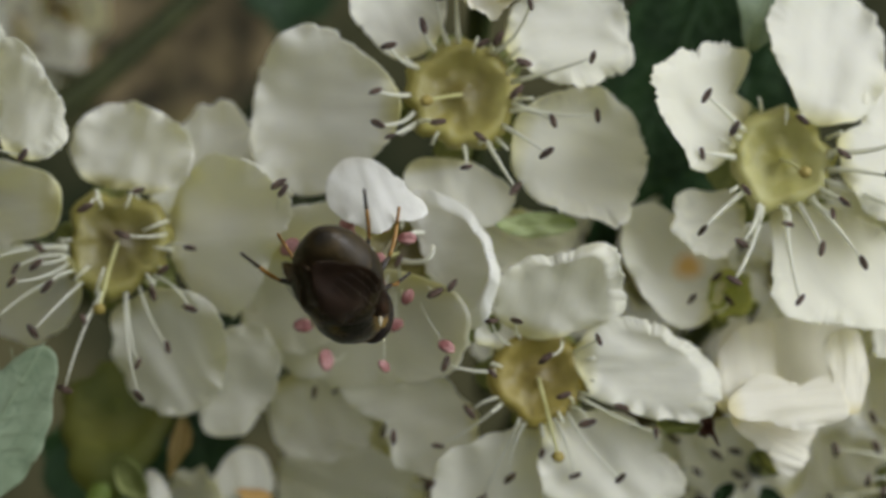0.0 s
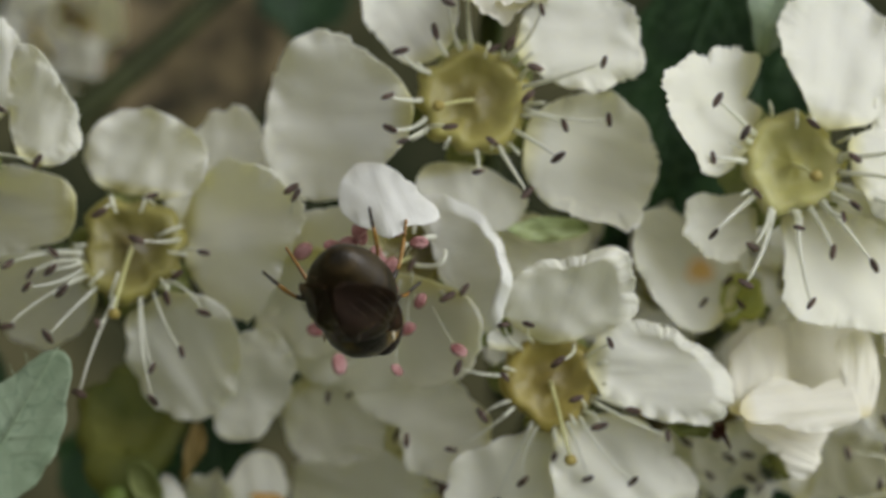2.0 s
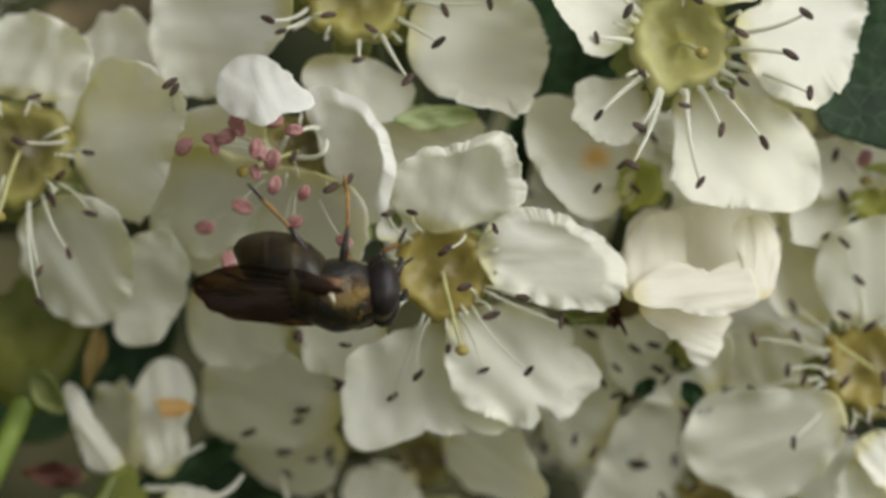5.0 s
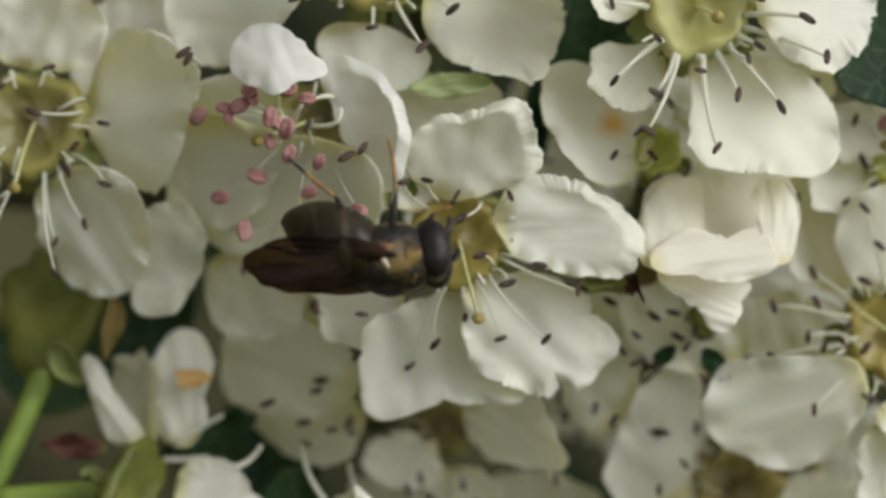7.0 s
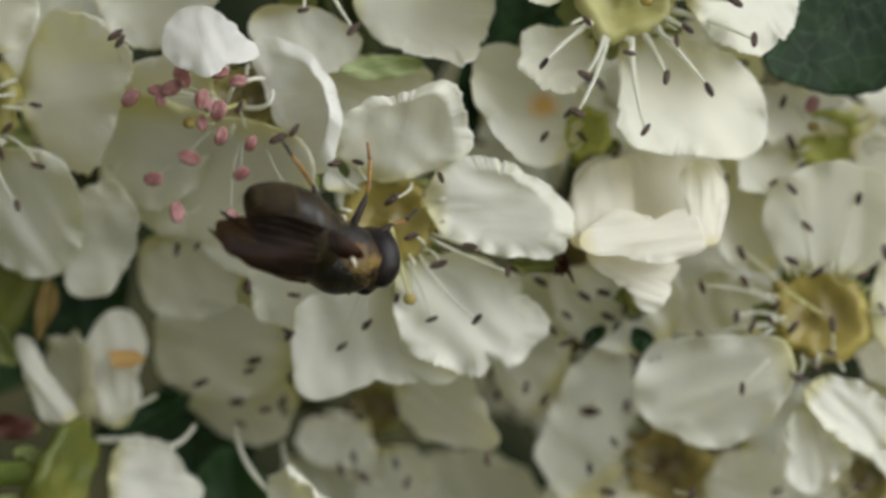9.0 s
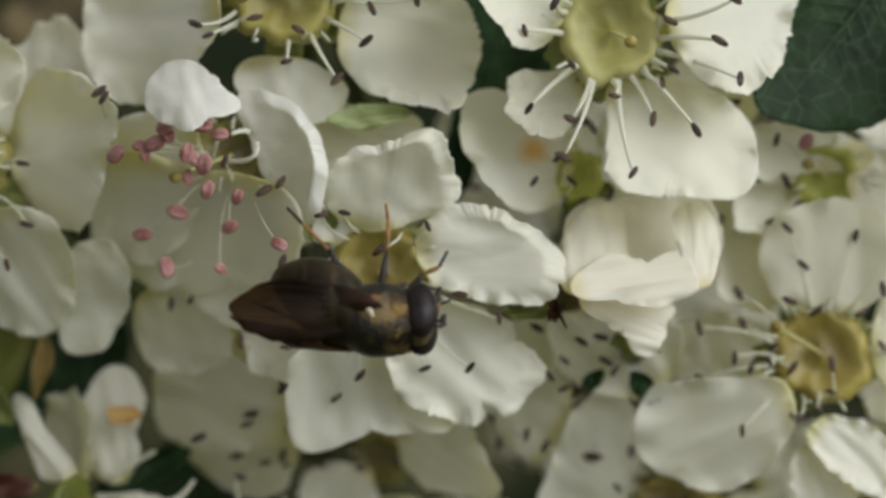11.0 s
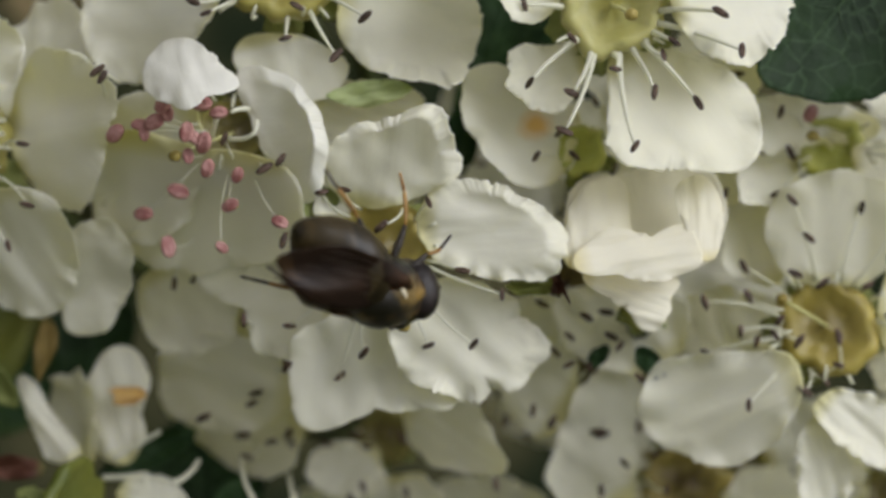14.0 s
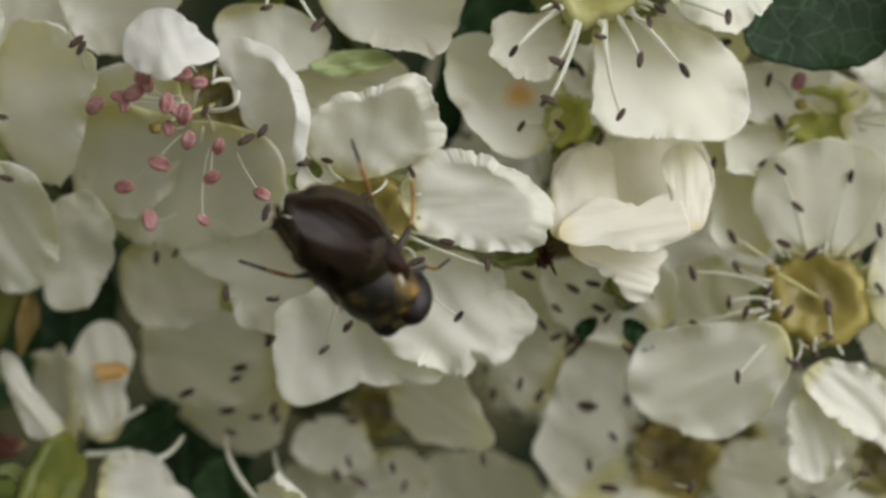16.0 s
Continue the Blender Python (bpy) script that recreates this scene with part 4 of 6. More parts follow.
broad_petal(bloom, (17.13, 1.76), -76, 1.53, (0.00, -0.01, -0.14, 0.15, -0.01, -0.02, 0.01, -0.02, 0.02, -0.02, 0.01, -0.04, -0.00, 0.02, 0.01, 0.02, -0.01, -0.01, -0.01, -0.01), (4.5, 4.2), seed=124, ruffle=0.3, tilt=(0.35, 0.35))
stamens(bloom, [(14.02, 3.20, 4.23), (14.92, 3.20, 5.86), (15.25, 3.20, 4.15), (14.58, 3.20, 2.47), (20.61, 3.20, 3.97), (21.43, 3.20, 3.49), (21.65, 3.20, 5.46)])
stamens(bloom, [(16.11, 3.00, 5.72)], anther="pink")

bloom = flower("shaded white hawthorn flower below the crinkled one", (-6.34, 10.50, -6.32), 1.05, face=(0, -1, 0), tone=disc_olive, seed=13)
broad_petal(bloom, (0.69, -7.27), -29, 1.91, (-0.01, 0.01, 0.18, 0.00, 0.05, -0.03, 0.07, -0.02, 0.03, -0.03, 0.03, 0.01, 0.00, -0.01, 0.03, -0.02, 0.00, -0.01, 0.02, -0.00), (8.0, 7.0), seed=132, ruffle=0.2, tilt=(-0.5, -0.5))
broad_petal(bloom, (-9.04, -4.69), 163, 2.68, (0.00, 0.00, 0.19, 0.09, -0.02, -0.01, 0.01, 0.01, -0.01, -0.02, 0.00, -0.01, 0.00, -0.01, 0.00, -0.01, -0.00, -0.00, 0.00, 0.01), (7.0, 6.0), seed=131, ruffle=0.3, cup=0.4, tilt=(-0.85, -0.7))
broad_petal(bloom, (-8.37, -7.05), -165, 2.17, (-0.01, 0.02, 0.17, -0.16, -0.02, -0.09, -0.00, -0.03, -0.03, -0.03, -0.02, 0.00, -0.02, 0.01, -0.00, -0.00, 0.01, 0.02, 0.00, -0.01), (9.5, 8.6), seed=135, ruffle=0.25, tilt=(-0.85, -0.7))
broad_petal(bloom, (-8.73, -1.41), 117, 2.69, (0.01, -0.02, -0.18, 0.29, -0.04, -0.04, -0.05, -0.07, 0.03, -0.01, 0.01, -0.00, 0.00, 0.02, 0.01, 0.00, 0.00, 0.01, -0.00, -0.00), (6.0, 6.5), seed=134, ruffle=0.35, tilt=(-0.85, -0.7))
stamens(bloom, [(-7.43, 5.00, -5.11), (-7.62, 5.00, -5.54), (-9.69, 5.00, -6.07), (-8.33, 7.00, -6.96), (-7.15, 7.50, -7.29), (-8.25, 7.50, -7.91), (-6.41, 7.50, -6.99), (-6.25, 8.00, -7.38), (-5.63, 1.00, -3.97)])
stamens(bloom, [(-7.57, 3.10, -1.90), (-5.62, 3.40, -2.21), (-10.56, 3.70, -0.39), (-9.62, 3.10, -0.19)])

bloom = flower("shaded cream hawthorn flower under the crinkled one", (-2.57, 12.00, -7.37), 1.30, face=(0, -1, 0), tone=disc_olive, seed=70)
broad_petal(bloom, (-4.19, -8.75), -136, 1.51, (-0.00, -0.00, -0.02, -0.17, -0.00, -0.02, -0.00, 0.02, -0.02, 0.01, 0.02, -0.02, -0.01, 0.03, -0.01, 0.00, 0.01, 0.00, 0.01, 0.00), (11.0, 9.5), seed=701, ruffle=0.3, tilt=(-0.45, -0.35))
broad_petal(bloom, (-1.72, -10.52), -74, 1.71, (-0.00, 0.00, -0.10, 0.02, -0.00, 0.00, -0.00, -0.00, 0.00, -0.02, -0.02, -0.01, -0.01, -0.02, 0.01, 0.01, 0.01, 0.01, -0.01, -0.01), (11.0, 9.6), seed=702, ruffle=0.3, tilt=(-0.45, -0.35))
broad_petal(bloom, (-5.06, -11.15), 114, 1.76, (-0.00, -0.00, -0.01, 0.10, 0.01, 0.02, -0.02, 0.06, -0.02, -0.01, 0.00, 0.03, 0.00, -0.00, -0.03, -0.01, -0.00, -0.00, -0.01, -0.00), (12.0, 12.5), seed=703, ruffle=0.3, tilt=(-0.45, -0.35))
broad_petal(bloom, (2.18, -11.19), 102, 2.32, (0.00, 0.01, -0.16, 0.16, 0.02, 0.01, 0.00, -0.03, -0.05, 0.01, 0.01, -0.03, 0.00, -0.03, 0.01, 0.02, 0.01, 0.01, -0.00, -0.01), (13.0, 13.0), seed=704, ruffle=0.3, tilt=(-0.2, -0.2))
stamens(bloom, [(-4.88, 8.50, -7.49), (-3.59, 8.50, -7.14), (-3.08, 8.30, -7.68), (-1.51, 8.00, -7.34), (-1.48, 8.60, -9.71), (-3.89, 8.60, -9.97), (-2.89, 8.60, -10.31), (-0.97, 8.40, -10.51), (-3.34, 8.60, -9.42)])

bloom = flower("hawthorn flower seen from its green calyx with narrow white petals", (-15.03, 3.00, -9.81), 2.32, face=(0.75, -0.15, 0.6), tone=calyx_olive, seed=14, stalk=False)
broad_petal(bloom, (-16.52, -6.25), 128, 1.08, (-0.08, 0.09, 0.59, -0.19, 0.05, -0.06, 0.19, -0.13, 0.03, -0.14, 0.04, -0.06, -0.02, -0.12, -0.01, -0.03, -0.04, -0.06, -0.03, -0.01), (5.6, 5.4), seed=141, ruffle=0.12, cup=-0.3, tilt=(0, 0))
broad_petal(bloom, (-13.67, -5.45), 105, 1.85, (0.01, 0.02, 0.26, -0.21, -0.07, -0.02, 0.03, -0.03, -0.01, -0.01, -0.01, -0.01, 0.00, -0.01, -0.00, 0.00, -0.00, 0.01, 0.01, -0.01), (6.3, 6.3), seed=142, ruffle=0.08, cup=-0.7, tilt=(0, 0))
broad_petal(bloom, (-11.76, -10.68), -7, 2.06, (-0.00, -0.00, -0.03, -0.10, 0.08, -0.03, -0.02, -0.03, -0.01, 0.02, 0.01, 0.04, 0.00, 0.01, -0.00, 0.02, 0.01, 0.02, 0.00, -0.00), (5.0, 5.2), seed=143, ruffle=0.4, tilt=(0.1, 0.1))
petal(bloom, (-14.81, 6.00, -8.11), (-15.90, 8.00, -4.25), 4.09, seed=144, face=(-0.5, -0.8, -0.5))
part("stalk", bm_tube(arc(Vector((-21.04, 4.40, -10.21)), Vector((-18.15, 4.40, -9.90)), Vector((-16.34, 4.40, -9.91)), 10), [0.52] * 11, 10), stalk_green, bloom, "bright green stalk")
part("sepal", blade((-16.42, 4.60, -8.05), (-19.18, 4.40, -7.86), 1.15, (0, -1, 0.1), 0.25, 0, 0.05, 0.03, 145, 8, 30, 0.12, 1.3, 2.2), sepal_red, bloom, "dark red pointed sepal")
petal(bloom, (-13.86, 5.55, -4.83), (-12.22, 5.55, -5.01), 0.24, tone=stain_pale, ruffle=0.05, seed=146, face=(-0.5, -0.8, -0.5))

bloom = flower("green calyx of a hawthorn flower seen from below", (-19.16, 6.00, -1.85), 2.6, face=(0.10, -0.12, 0.98), tone=calyx_olive, seed=19, stalk=False, sepals=0)
part("stalk", bm_tube(arc(Vector((-22.54, 5.00, -12.07)), Vector((-20.60, 5.30, -8.00)), Vector((-19.30, 6.40, -4.20)), 10), [0.48 + 0.004 * i for i in range(11)], 10), stalk_green, bloom, "bright green stalk")
part("sepal", blade((-16.12, 4.60, -1.52), (-16.64, 4.40, -4.45), 0.95, (0.5, -0.9, 0), 0.2, 0, 0.05, 0.05, 195, 8, 30, 0.12, 1.4, 2.2), sepal_amber, bloom, "amber brown sepal edge")
part("sepal", blade((-18.73, 4.20, -3.49), (-17.59, 4.60, -5.41), 1.3, (-0.2, -0.9, 0.2), 0.2, 0, 0.05, 0.05, 196, 8, 30, 0.12, 1.4, 2.2), sepal_green, bloom)

bloom = flower("white hawthorn flower low down in the cluster", (-2.74, 4.00, -12.73), 1.17, face=(0, -1, 0), tone=disc_yellow, seed=15)
part("filament", bm_tube(arc(Vector((-6.61, 3.60, -10.62)), Vector((-8.13, 4.50, -9.21)), Vector((-8.29, 6.00, -7.89)), 8), [0.13 - 0.006 * i for i in range(9)], 8), filament_white, bloom)
part("filament", bm_tube(arc(Vector((-11.05, 4.40, -8.78)), Vector((-10.31, 4.60, -8.62)), Vector((-9.92, 5.00, -7.85)), 8), [0.13 - 0.006 * i for i in range(9)], 8), filament_white, bloom)
part("filament", bm_tube(arc(Vector((-13.82, 6.00, -7.81)), Vector((-12.73, 6.00, -7.18)), Vector((-11.71, 6.00, -6.64)), 8), [0.13 - 0.006 * i for i in range(9)], 8), filament_white, bloom)
part("filament", bm_tube(arc(Vector((-14.24, 5.60, -8.52)), Vector((-13.27, 5.60, -8.57)), Vector((-12.33, 5.80, -8.38)), 8), [0.13 - 0.006 * i for i in range(9)], 8), filament_white, bloom)
part("filament", bm_tube(arc(Vector((-5.11, 3.60, -10.33)), Vector((-6.06, 5.00, -9.95)), Vector((-6.36, 7.00, -8.73)), 8), [0.13 - 0.006 * i for i in range(9)], 8), filament_white, bloom)
petal(bloom, (-3.67, 3.60, -11.99), (-6.25, 3.00, -9.54), 2.56, ruffle=0.4, seed=151, face=(-0.5, -0.8, -0.5))
petal(bloom, (-1.55, 4.00, -12.01), (1.09, 3.00, -13.56), 3.49, seed=152, face=(-0.5, -0.8, -0.5))
petal(bloom, (-3.69, 4.00, -13.45), (-5.99, 3.00, -15.48), 3.49, seed=153, face=(-0.5, -0.8, -0.5))

bloom = flower("cream white hawthorn bud just above an open flower", (-4.28, -3.00, 17.29), 0.87, face=(0, -1, 0), tone=calyx_green, seed=16)
petal(bloom, (-5.19, -3.00, 17.05), (-3.21, -4.50, 15.32), 2.60, tone=petal_cream, cup=-0.8, seed=161, face=(0.3, -0.9, 0.3))
petal(bloom, (-3.83, -3.20, 17.26), (-2.88, -5.00, 15.61), 1.94, tone=petal_cream, cup=-0.8, seed=162, face=(0.3, -0.9, 0.3))

bloom = flower("white hawthorn flower beside the dark leaf", (23.57, 0.00, 8.54), 1.35, face=(0, -1, 0), tone=disc_yellow, seed=17)
petal(bloom, (23.80, 0.00, 8.76), (21.27, -1.00, 8.51), 5.15, seed=171, face=(0.3, -0.9, 0.3))
petal(bloom, (23.51, 0.00, 7.17), (22.96, 0.00, 4.69), 4.50, seed=172, face=(0.3, -0.9, 0.3))

bloom = flower("white hawthorn flower low among the cluster", (22.85, 7.00, -6.95), 1.92, face=(0, -1, 0), tone=disc_olive, seed=18)
petal(bloom, (21.45, 7.00, -5.70), (20.17, 7.50, -3.25), 4.82, seed=181)
petal(bloom, (21.59, 7.00, -8.36), (20.07, 7.00, -10.23), 4.81, seed=182)
petal(bloom, (23.88, 7.00, -5.30), (24.93, 7.00, -2.93), 4.81, seed=183)
stamens(bloom, [(21.24, 5.50, -5.78), (22.33, 5.50, -5.22), (21.87, 5.50, -7.81)])

bloom = flower("dim white hawthorn flower deep behind the cluster", (7.04, 20.00, -5.02), 1.65, face=(0, -1, 0), tone=disc_olive, seed=31)
petal(bloom, (8.13, 20.00, -5.39), (12.00, 19.00, -6.70), 4.56, lip=0.2, seed=310)
petal(bloom, (7.02, 20.00, -6.17), (6.94, 19.00, -10.24), 4.56, lip=0.2, seed=311)
petal(bloom, (5.93, 20.00, -5.36), (2.00, 19.00, -6.54), 4.56, lip=0.2, seed=312)
petal(bloom, (6.38, 20.00, -4.08), (4.02, 19.00, -0.68), 4.56, lip=0.2, seed=313)
petal(bloom, (7.74, 20.00, -4.10), (10.22, 19.00, -0.79), 4.56, lip=0.2, seed=314)
stamens(bloom, [(9.44, 17.50, -6.58), (3.67, 17.50, -7.84), (5.18, 17.50, -1.42), (2.92, 17.50, -6.77), (9.63, 17.50, -5.78), (7.83, 17.50, -7.39), (2.92, 17.50, -6.26), (9.23, 17.50, -5.95), (6.24, 17.50, -7.26), (10.34, 17.50, -3.85)])

bloom = flower("dim white hawthorn flower deep behind the cluster", (-2.93, 6.50, 4.38), 1.03, face=(0, -1, 0), tone=disc_olive, seed=50)
petal(bloom, (-2.21, 6.50, 4.24), (0.41, 5.50, 3.66), 2.86, lip=0.2, seed=500)
petal(bloom, (-2.84, 6.50, 3.65), (-2.48, 5.50, 0.99), 2.86, lip=0.2, seed=501)
petal(bloom, (-3.59, 6.50, 4.08), (-5.92, 5.50, 2.92), 2.86, lip=0.2, seed=502)
petal(bloom, (-3.43, 6.50, 4.92), (-5.15, 5.50, 6.79), 2.86, lip=0.2, seed=503)
petal(bloom, (-2.57, 6.50, 5.02), (-1.24, 5.50, 7.24), 2.86, lip=0.2, seed=504)
stamens(bloom, [(-4.01, 4.00, 2.45), (-3.84, 4.00, 2.80), (-1.69, 4.00, 2.79), (-0.82, 4.00, 4.57), (-1.14, 4.00, 5.30), (-5.47, 4.00, 5.27), (-3.58, 4.00, 2.35), (-0.86, 4.00, 5.87), (-3.97, 4.00, 6.47), (-4.25, 4.00, 3.03)])

bloom = flower("dim white hawthorn flower deep behind the cluster", (19.76, 13.00, -10.65), 1.37, face=(0, -1, 0), tone=disc_olive, seed=52)
petal(bloom, (20.36, 13.00, -11.40), (22.34, 12.00, -14.01), 3.79, lip=0.2, seed=520)
petal(bloom, (19.22, 13.00, -11.46), (17.18, 12.00, -14.26), 3.79, lip=0.2, seed=521)
petal(bloom, (18.83, 13.00, -10.39), (15.37, 12.00, -9.42), 3.79, lip=0.2, seed=522)
petal(bloom, (19.72, 13.00, -9.69), (19.43, 12.00, -6.18), 3.79, lip=0.2, seed=523)
petal(bloom, (20.66, 13.00, -10.31), (23.73, 12.00, -9.03), 3.79, lip=0.2, seed=524)
stamens(bloom, [(17.13, 10.50, -7.88), (19.56, 10.50, -8.54), (19.60, 10.50, -8.20), (16.73, 10.50, -12.00), (19.63, 10.50, -8.41), (16.68, 10.50, -11.91), (21.16, 10.50, -9.57), (17.85, 10.50, -7.11), (16.86, 10.50, -13.24), (21.20, 10.50, -8.24)])

bloom = flower("dim white hawthorn flower deep behind the cluster", (10.25, 6.00, 5.56), 1.46, face=(0, -1, 0), tone=disc_olive, seed=53)
petal(bloom, (11.17, 6.00, 5.13), (14.44, 5.00, 3.52), 4.03, lip=0.2, seed=530)
petal(bloom, (10.12, 6.00, 4.54), (9.65, 5.00, 0.85), 4.03, lip=0.2, seed=531)
petal(bloom, (9.24, 6.00, 5.36), (5.63, 5.00, 4.58), 4.03, lip=0.2, seed=532)
petal(bloom, (9.75, 6.00, 6.46), (7.94, 5.00, 9.59), 4.03, lip=0.2, seed=533)
petal(bloom, (10.94, 6.00, 6.31), (13.39, 5.00, 8.92), 4.03, lip=0.2, seed=534)
stamens(bloom, [(12.52, 3.50, 2.53), (9.86, 3.50, 2.26), (12.91, 3.50, 4.43), (7.98, 3.50, 3.78), (7.90, 3.50, 3.15), (7.32, 3.50, 6.55), (13.16, 3.50, 7.49), (11.34, 3.50, 3.14), (7.64, 3.50, 3.83), (8.68, 3.50, 7.64)])

bloom = flower("dim white hawthorn flower deep behind the cluster", (12.40, 13.00, 2.40), 1.74, face=(0, -1, 0), tone=disc_olive, seed=32)
petal(bloom, (13.21, 13.00, 1.50), (16.05, 12.00, -1.74), 4.80, lip=0.2, seed=320)
petal(bloom, (11.79, 13.00, 1.34), (9.59, 12.00, -2.46), 4.80, lip=0.2, seed=321)
petal(bloom, (11.20, 13.00, 2.65), (6.91, 12.00, 3.49), 4.80, lip=0.2, seed=322)
petal(bloom, (12.27, 13.00, 3.61), (11.75, 12.00, 7.90), 4.80, lip=0.2, seed=323)
petal(bloom, (13.50, 13.00, 2.90), (17.40, 12.00, 4.64), 4.80, lip=0.2, seed=324)
stamens(bloom, [(15.88, 10.50, -0.23), (10.34, 10.50, -0.34), (10.45, 10.50, 5.53), (7.87, 10.50, 0.77), (8.40, 10.50, 3.74), (11.17, 10.50, 6.49), (10.10, 10.50, 3.77), (16.57, 10.50, 0.74), (8.78, 10.50, 3.86), (12.79, 10.50, 6.08)])

bloom = flower("dim white hawthorn flower deep behind the cluster", (13.59, 19.00, -9.76), 1.73, face=(0, -1, 0), tone=disc_olive, seed=34)
petal(bloom, (14.20, 19.00, -10.79), (16.33, 18.00, -14.38), 4.78, lip=0.2, seed=340)
petal(bloom, (12.79, 19.00, -10.66), (9.90, 18.00, -13.83), 4.78, lip=0.2, seed=341)
petal(bloom, (12.48, 19.00, -9.29), (8.47, 18.00, -7.54), 4.78, lip=0.2, seed=342)
petal(bloom, (13.70, 19.00, -8.56), (14.05, 18.00, -4.21), 4.78, lip=0.2, seed=343)
petal(bloom, (14.77, 19.00, -9.49), (18.90, 18.00, -8.46), 4.78, lip=0.2, seed=344)
stamens(bloom, [(15.88, 16.50, -9.88), (11.06, 16.50, -6.15), (15.27, 16.50, -7.76), (10.54, 16.50, -7.08), (14.38, 16.50, -7.39), (15.70, 16.50, -5.61), (12.87, 16.50, -12.91), (15.06, 16.50, -7.11), (12.78, 16.50, -12.32), (15.51, 16.50, -12.20)])

bloom = flower("dim white hawthorn flower deep behind the cluster", (4.54, 13.00, 5.66), 1.46, face=(0, -1, 0), tone=disc_olive, seed=37)
petal(bloom, (5.56, 13.00, 5.48), (9.11, 12.00, 4.77), 4.04, lip=0.2, seed=370)
petal(bloom, (4.68, 13.00, 4.63), (5.11, 12.00, 0.92), 4.04, lip=0.2, seed=371)
petal(bloom, (3.61, 13.00, 5.20), (0.23, 12.00, 3.53), 4.04, lip=0.2, seed=372)
petal(bloom, (3.83, 13.00, 6.41), (1.22, 12.00, 9.03), 4.04, lip=0.2, seed=373)
petal(bloom, (5.04, 13.00, 6.58), (6.73, 12.00, 9.79), 4.04, lip=0.2, seed=374)
stamens(bloom, [(5.37, 10.50, 9.37), (2.29, 10.50, 7.61), (2.15, 10.50, 4.62), (7.50, 10.50, 6.33), (6.98, 10.50, 7.57), (5.58, 10.50, 2.31), (2.53, 10.50, 6.75), (1.20, 10.50, 7.02), (3.62, 10.50, 8.01), (7.57, 10.50, 7.14)])

bloom = flower("dim white hawthorn flower deep behind the cluster", (23.36, 12.00, 5.55), 1.63, face=(0, -1, 0), tone=disc_olive, seed=39)
petal(bloom, (24.46, 12.00, 5.29), (28.24, 11.00, 4.28), 4.51, lip=0.2, seed=390)
petal(bloom, (23.44, 12.00, 4.41), (23.59, 11.00, 0.30), 4.51, lip=0.2, seed=391)
petal(bloom, (22.31, 12.00, 5.11), (18.41, 11.00, 3.48), 4.51, lip=0.2, seed=392)
petal(bloom, (22.63, 12.00, 6.42), (19.86, 11.00, 9.46), 4.51, lip=0.2, seed=393)
petal(bloom, (23.96, 12.00, 6.53), (25.95, 11.00, 9.95), 4.51, lip=0.2, seed=394)
stamens(bloom, [(24.49, 9.50, 8.52), (26.80, 9.50, 6.64), (26.61, 9.50, 7.24), (20.80, 9.50, 4.17), (24.75, 9.50, 8.52), (26.23, 9.50, 6.41), (20.82, 9.50, 7.82), (22.82, 9.50, 2.10), (20.03, 9.50, 7.49), (25.86, 9.50, 8.61)])

bloom = flower("faded white hawthorn flower far back in the shade", (-26.47, 31.00, 18.48), 2.00, face=(0, -1, 0), tone=disc_brown, seed=60, stalk=False)
broad_petal(bloom, (-28.08, 18.83), 168, 1.80, (-0.00, 0.01, -0.16, 0.04, -0.00, 0.03, 0.04, -0.01, 0.01, -0.00, -0.03, -0.05, 0.00, -0.00, 0.02, 0.02, 0.01, -0.00, -0.01, -0.01), (31.0, 30.0), seed=601, ruffle=0.3, tilt=(-0.4, -0.4))
broad_petal(bloom, (-24.84, 19.32), 27, 1.91, (-0.00, -0.00, -0.05, -0.01, -0.03, 0.00, 0.00, -0.01, 0.03, -0.00, 0.04, 0.03, -0.00, -0.01, -0.01, -0.00, -0.01, -0.00, 0.01, -0.00), (31.0, 30.0), seed=602, ruffle=0.3, tilt=(-0.4, -0.4))
broad_petal(bloom, (-26.33, 16.69), -85, 1.95, (0.00, 0.00, -0.15, 0.06, 0.01, -0.00, 0.03, 0.00, 0.00, 0.00, 0.03, -0.03, -0.00, 0.00, -0.01, 0.03, 0.00, -0.00, 0.01, -0.01), (31.0, 30.0), seed=603, ruffle=0.3, tilt=(-0.4, -0.4))
stamens(bloom, [(-27.09, 28.50, 18.71), (-26.61, 28.50, 17.96), (-25.75, 28.50, 19.19), (-24.94, 28.50, 17.84), (-27.66, 28.50, 17.48), (-24.07, 28.50, 18.76), (-26.27, 28.50, 16.91), (-28.63, 28.50, 19.13), (-24.71, 28.50, 19.66)])

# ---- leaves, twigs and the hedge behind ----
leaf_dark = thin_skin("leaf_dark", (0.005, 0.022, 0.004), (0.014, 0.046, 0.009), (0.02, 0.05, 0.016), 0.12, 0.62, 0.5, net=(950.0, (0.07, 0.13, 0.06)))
leaf_pale = thin_skin("leaf_pale", (0.19, 0.25, 0.15), (0.29, 0.36, 0.24), (0.22, 0.27, 0.14), 0.2, 0.5, 0.3, net=(1100.0, (0.10, 0.16, 0.09)))
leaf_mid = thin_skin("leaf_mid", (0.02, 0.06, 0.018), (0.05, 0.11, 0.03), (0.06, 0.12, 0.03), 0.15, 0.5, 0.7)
leaf_tan = thin_skin("leaf_tan", (0.035, 0.03, 0.014), (0.30, 0.23, 0.115), (0.3, 0.25, 0.1), 0.2, 0.7, 0.7)
vein_pale = speckled("vein_pale", (0.028, 0.065, 0.026), (0.06, 0.11, 0.05), 800.0, 0.5, 0.4, 0.3)
vein_grey = speckled("vein_grey", (0.18, 0.24, 0.14), (0.26, 0.32, 0.2), 800.0, 0.5, 0.4, 0.3)
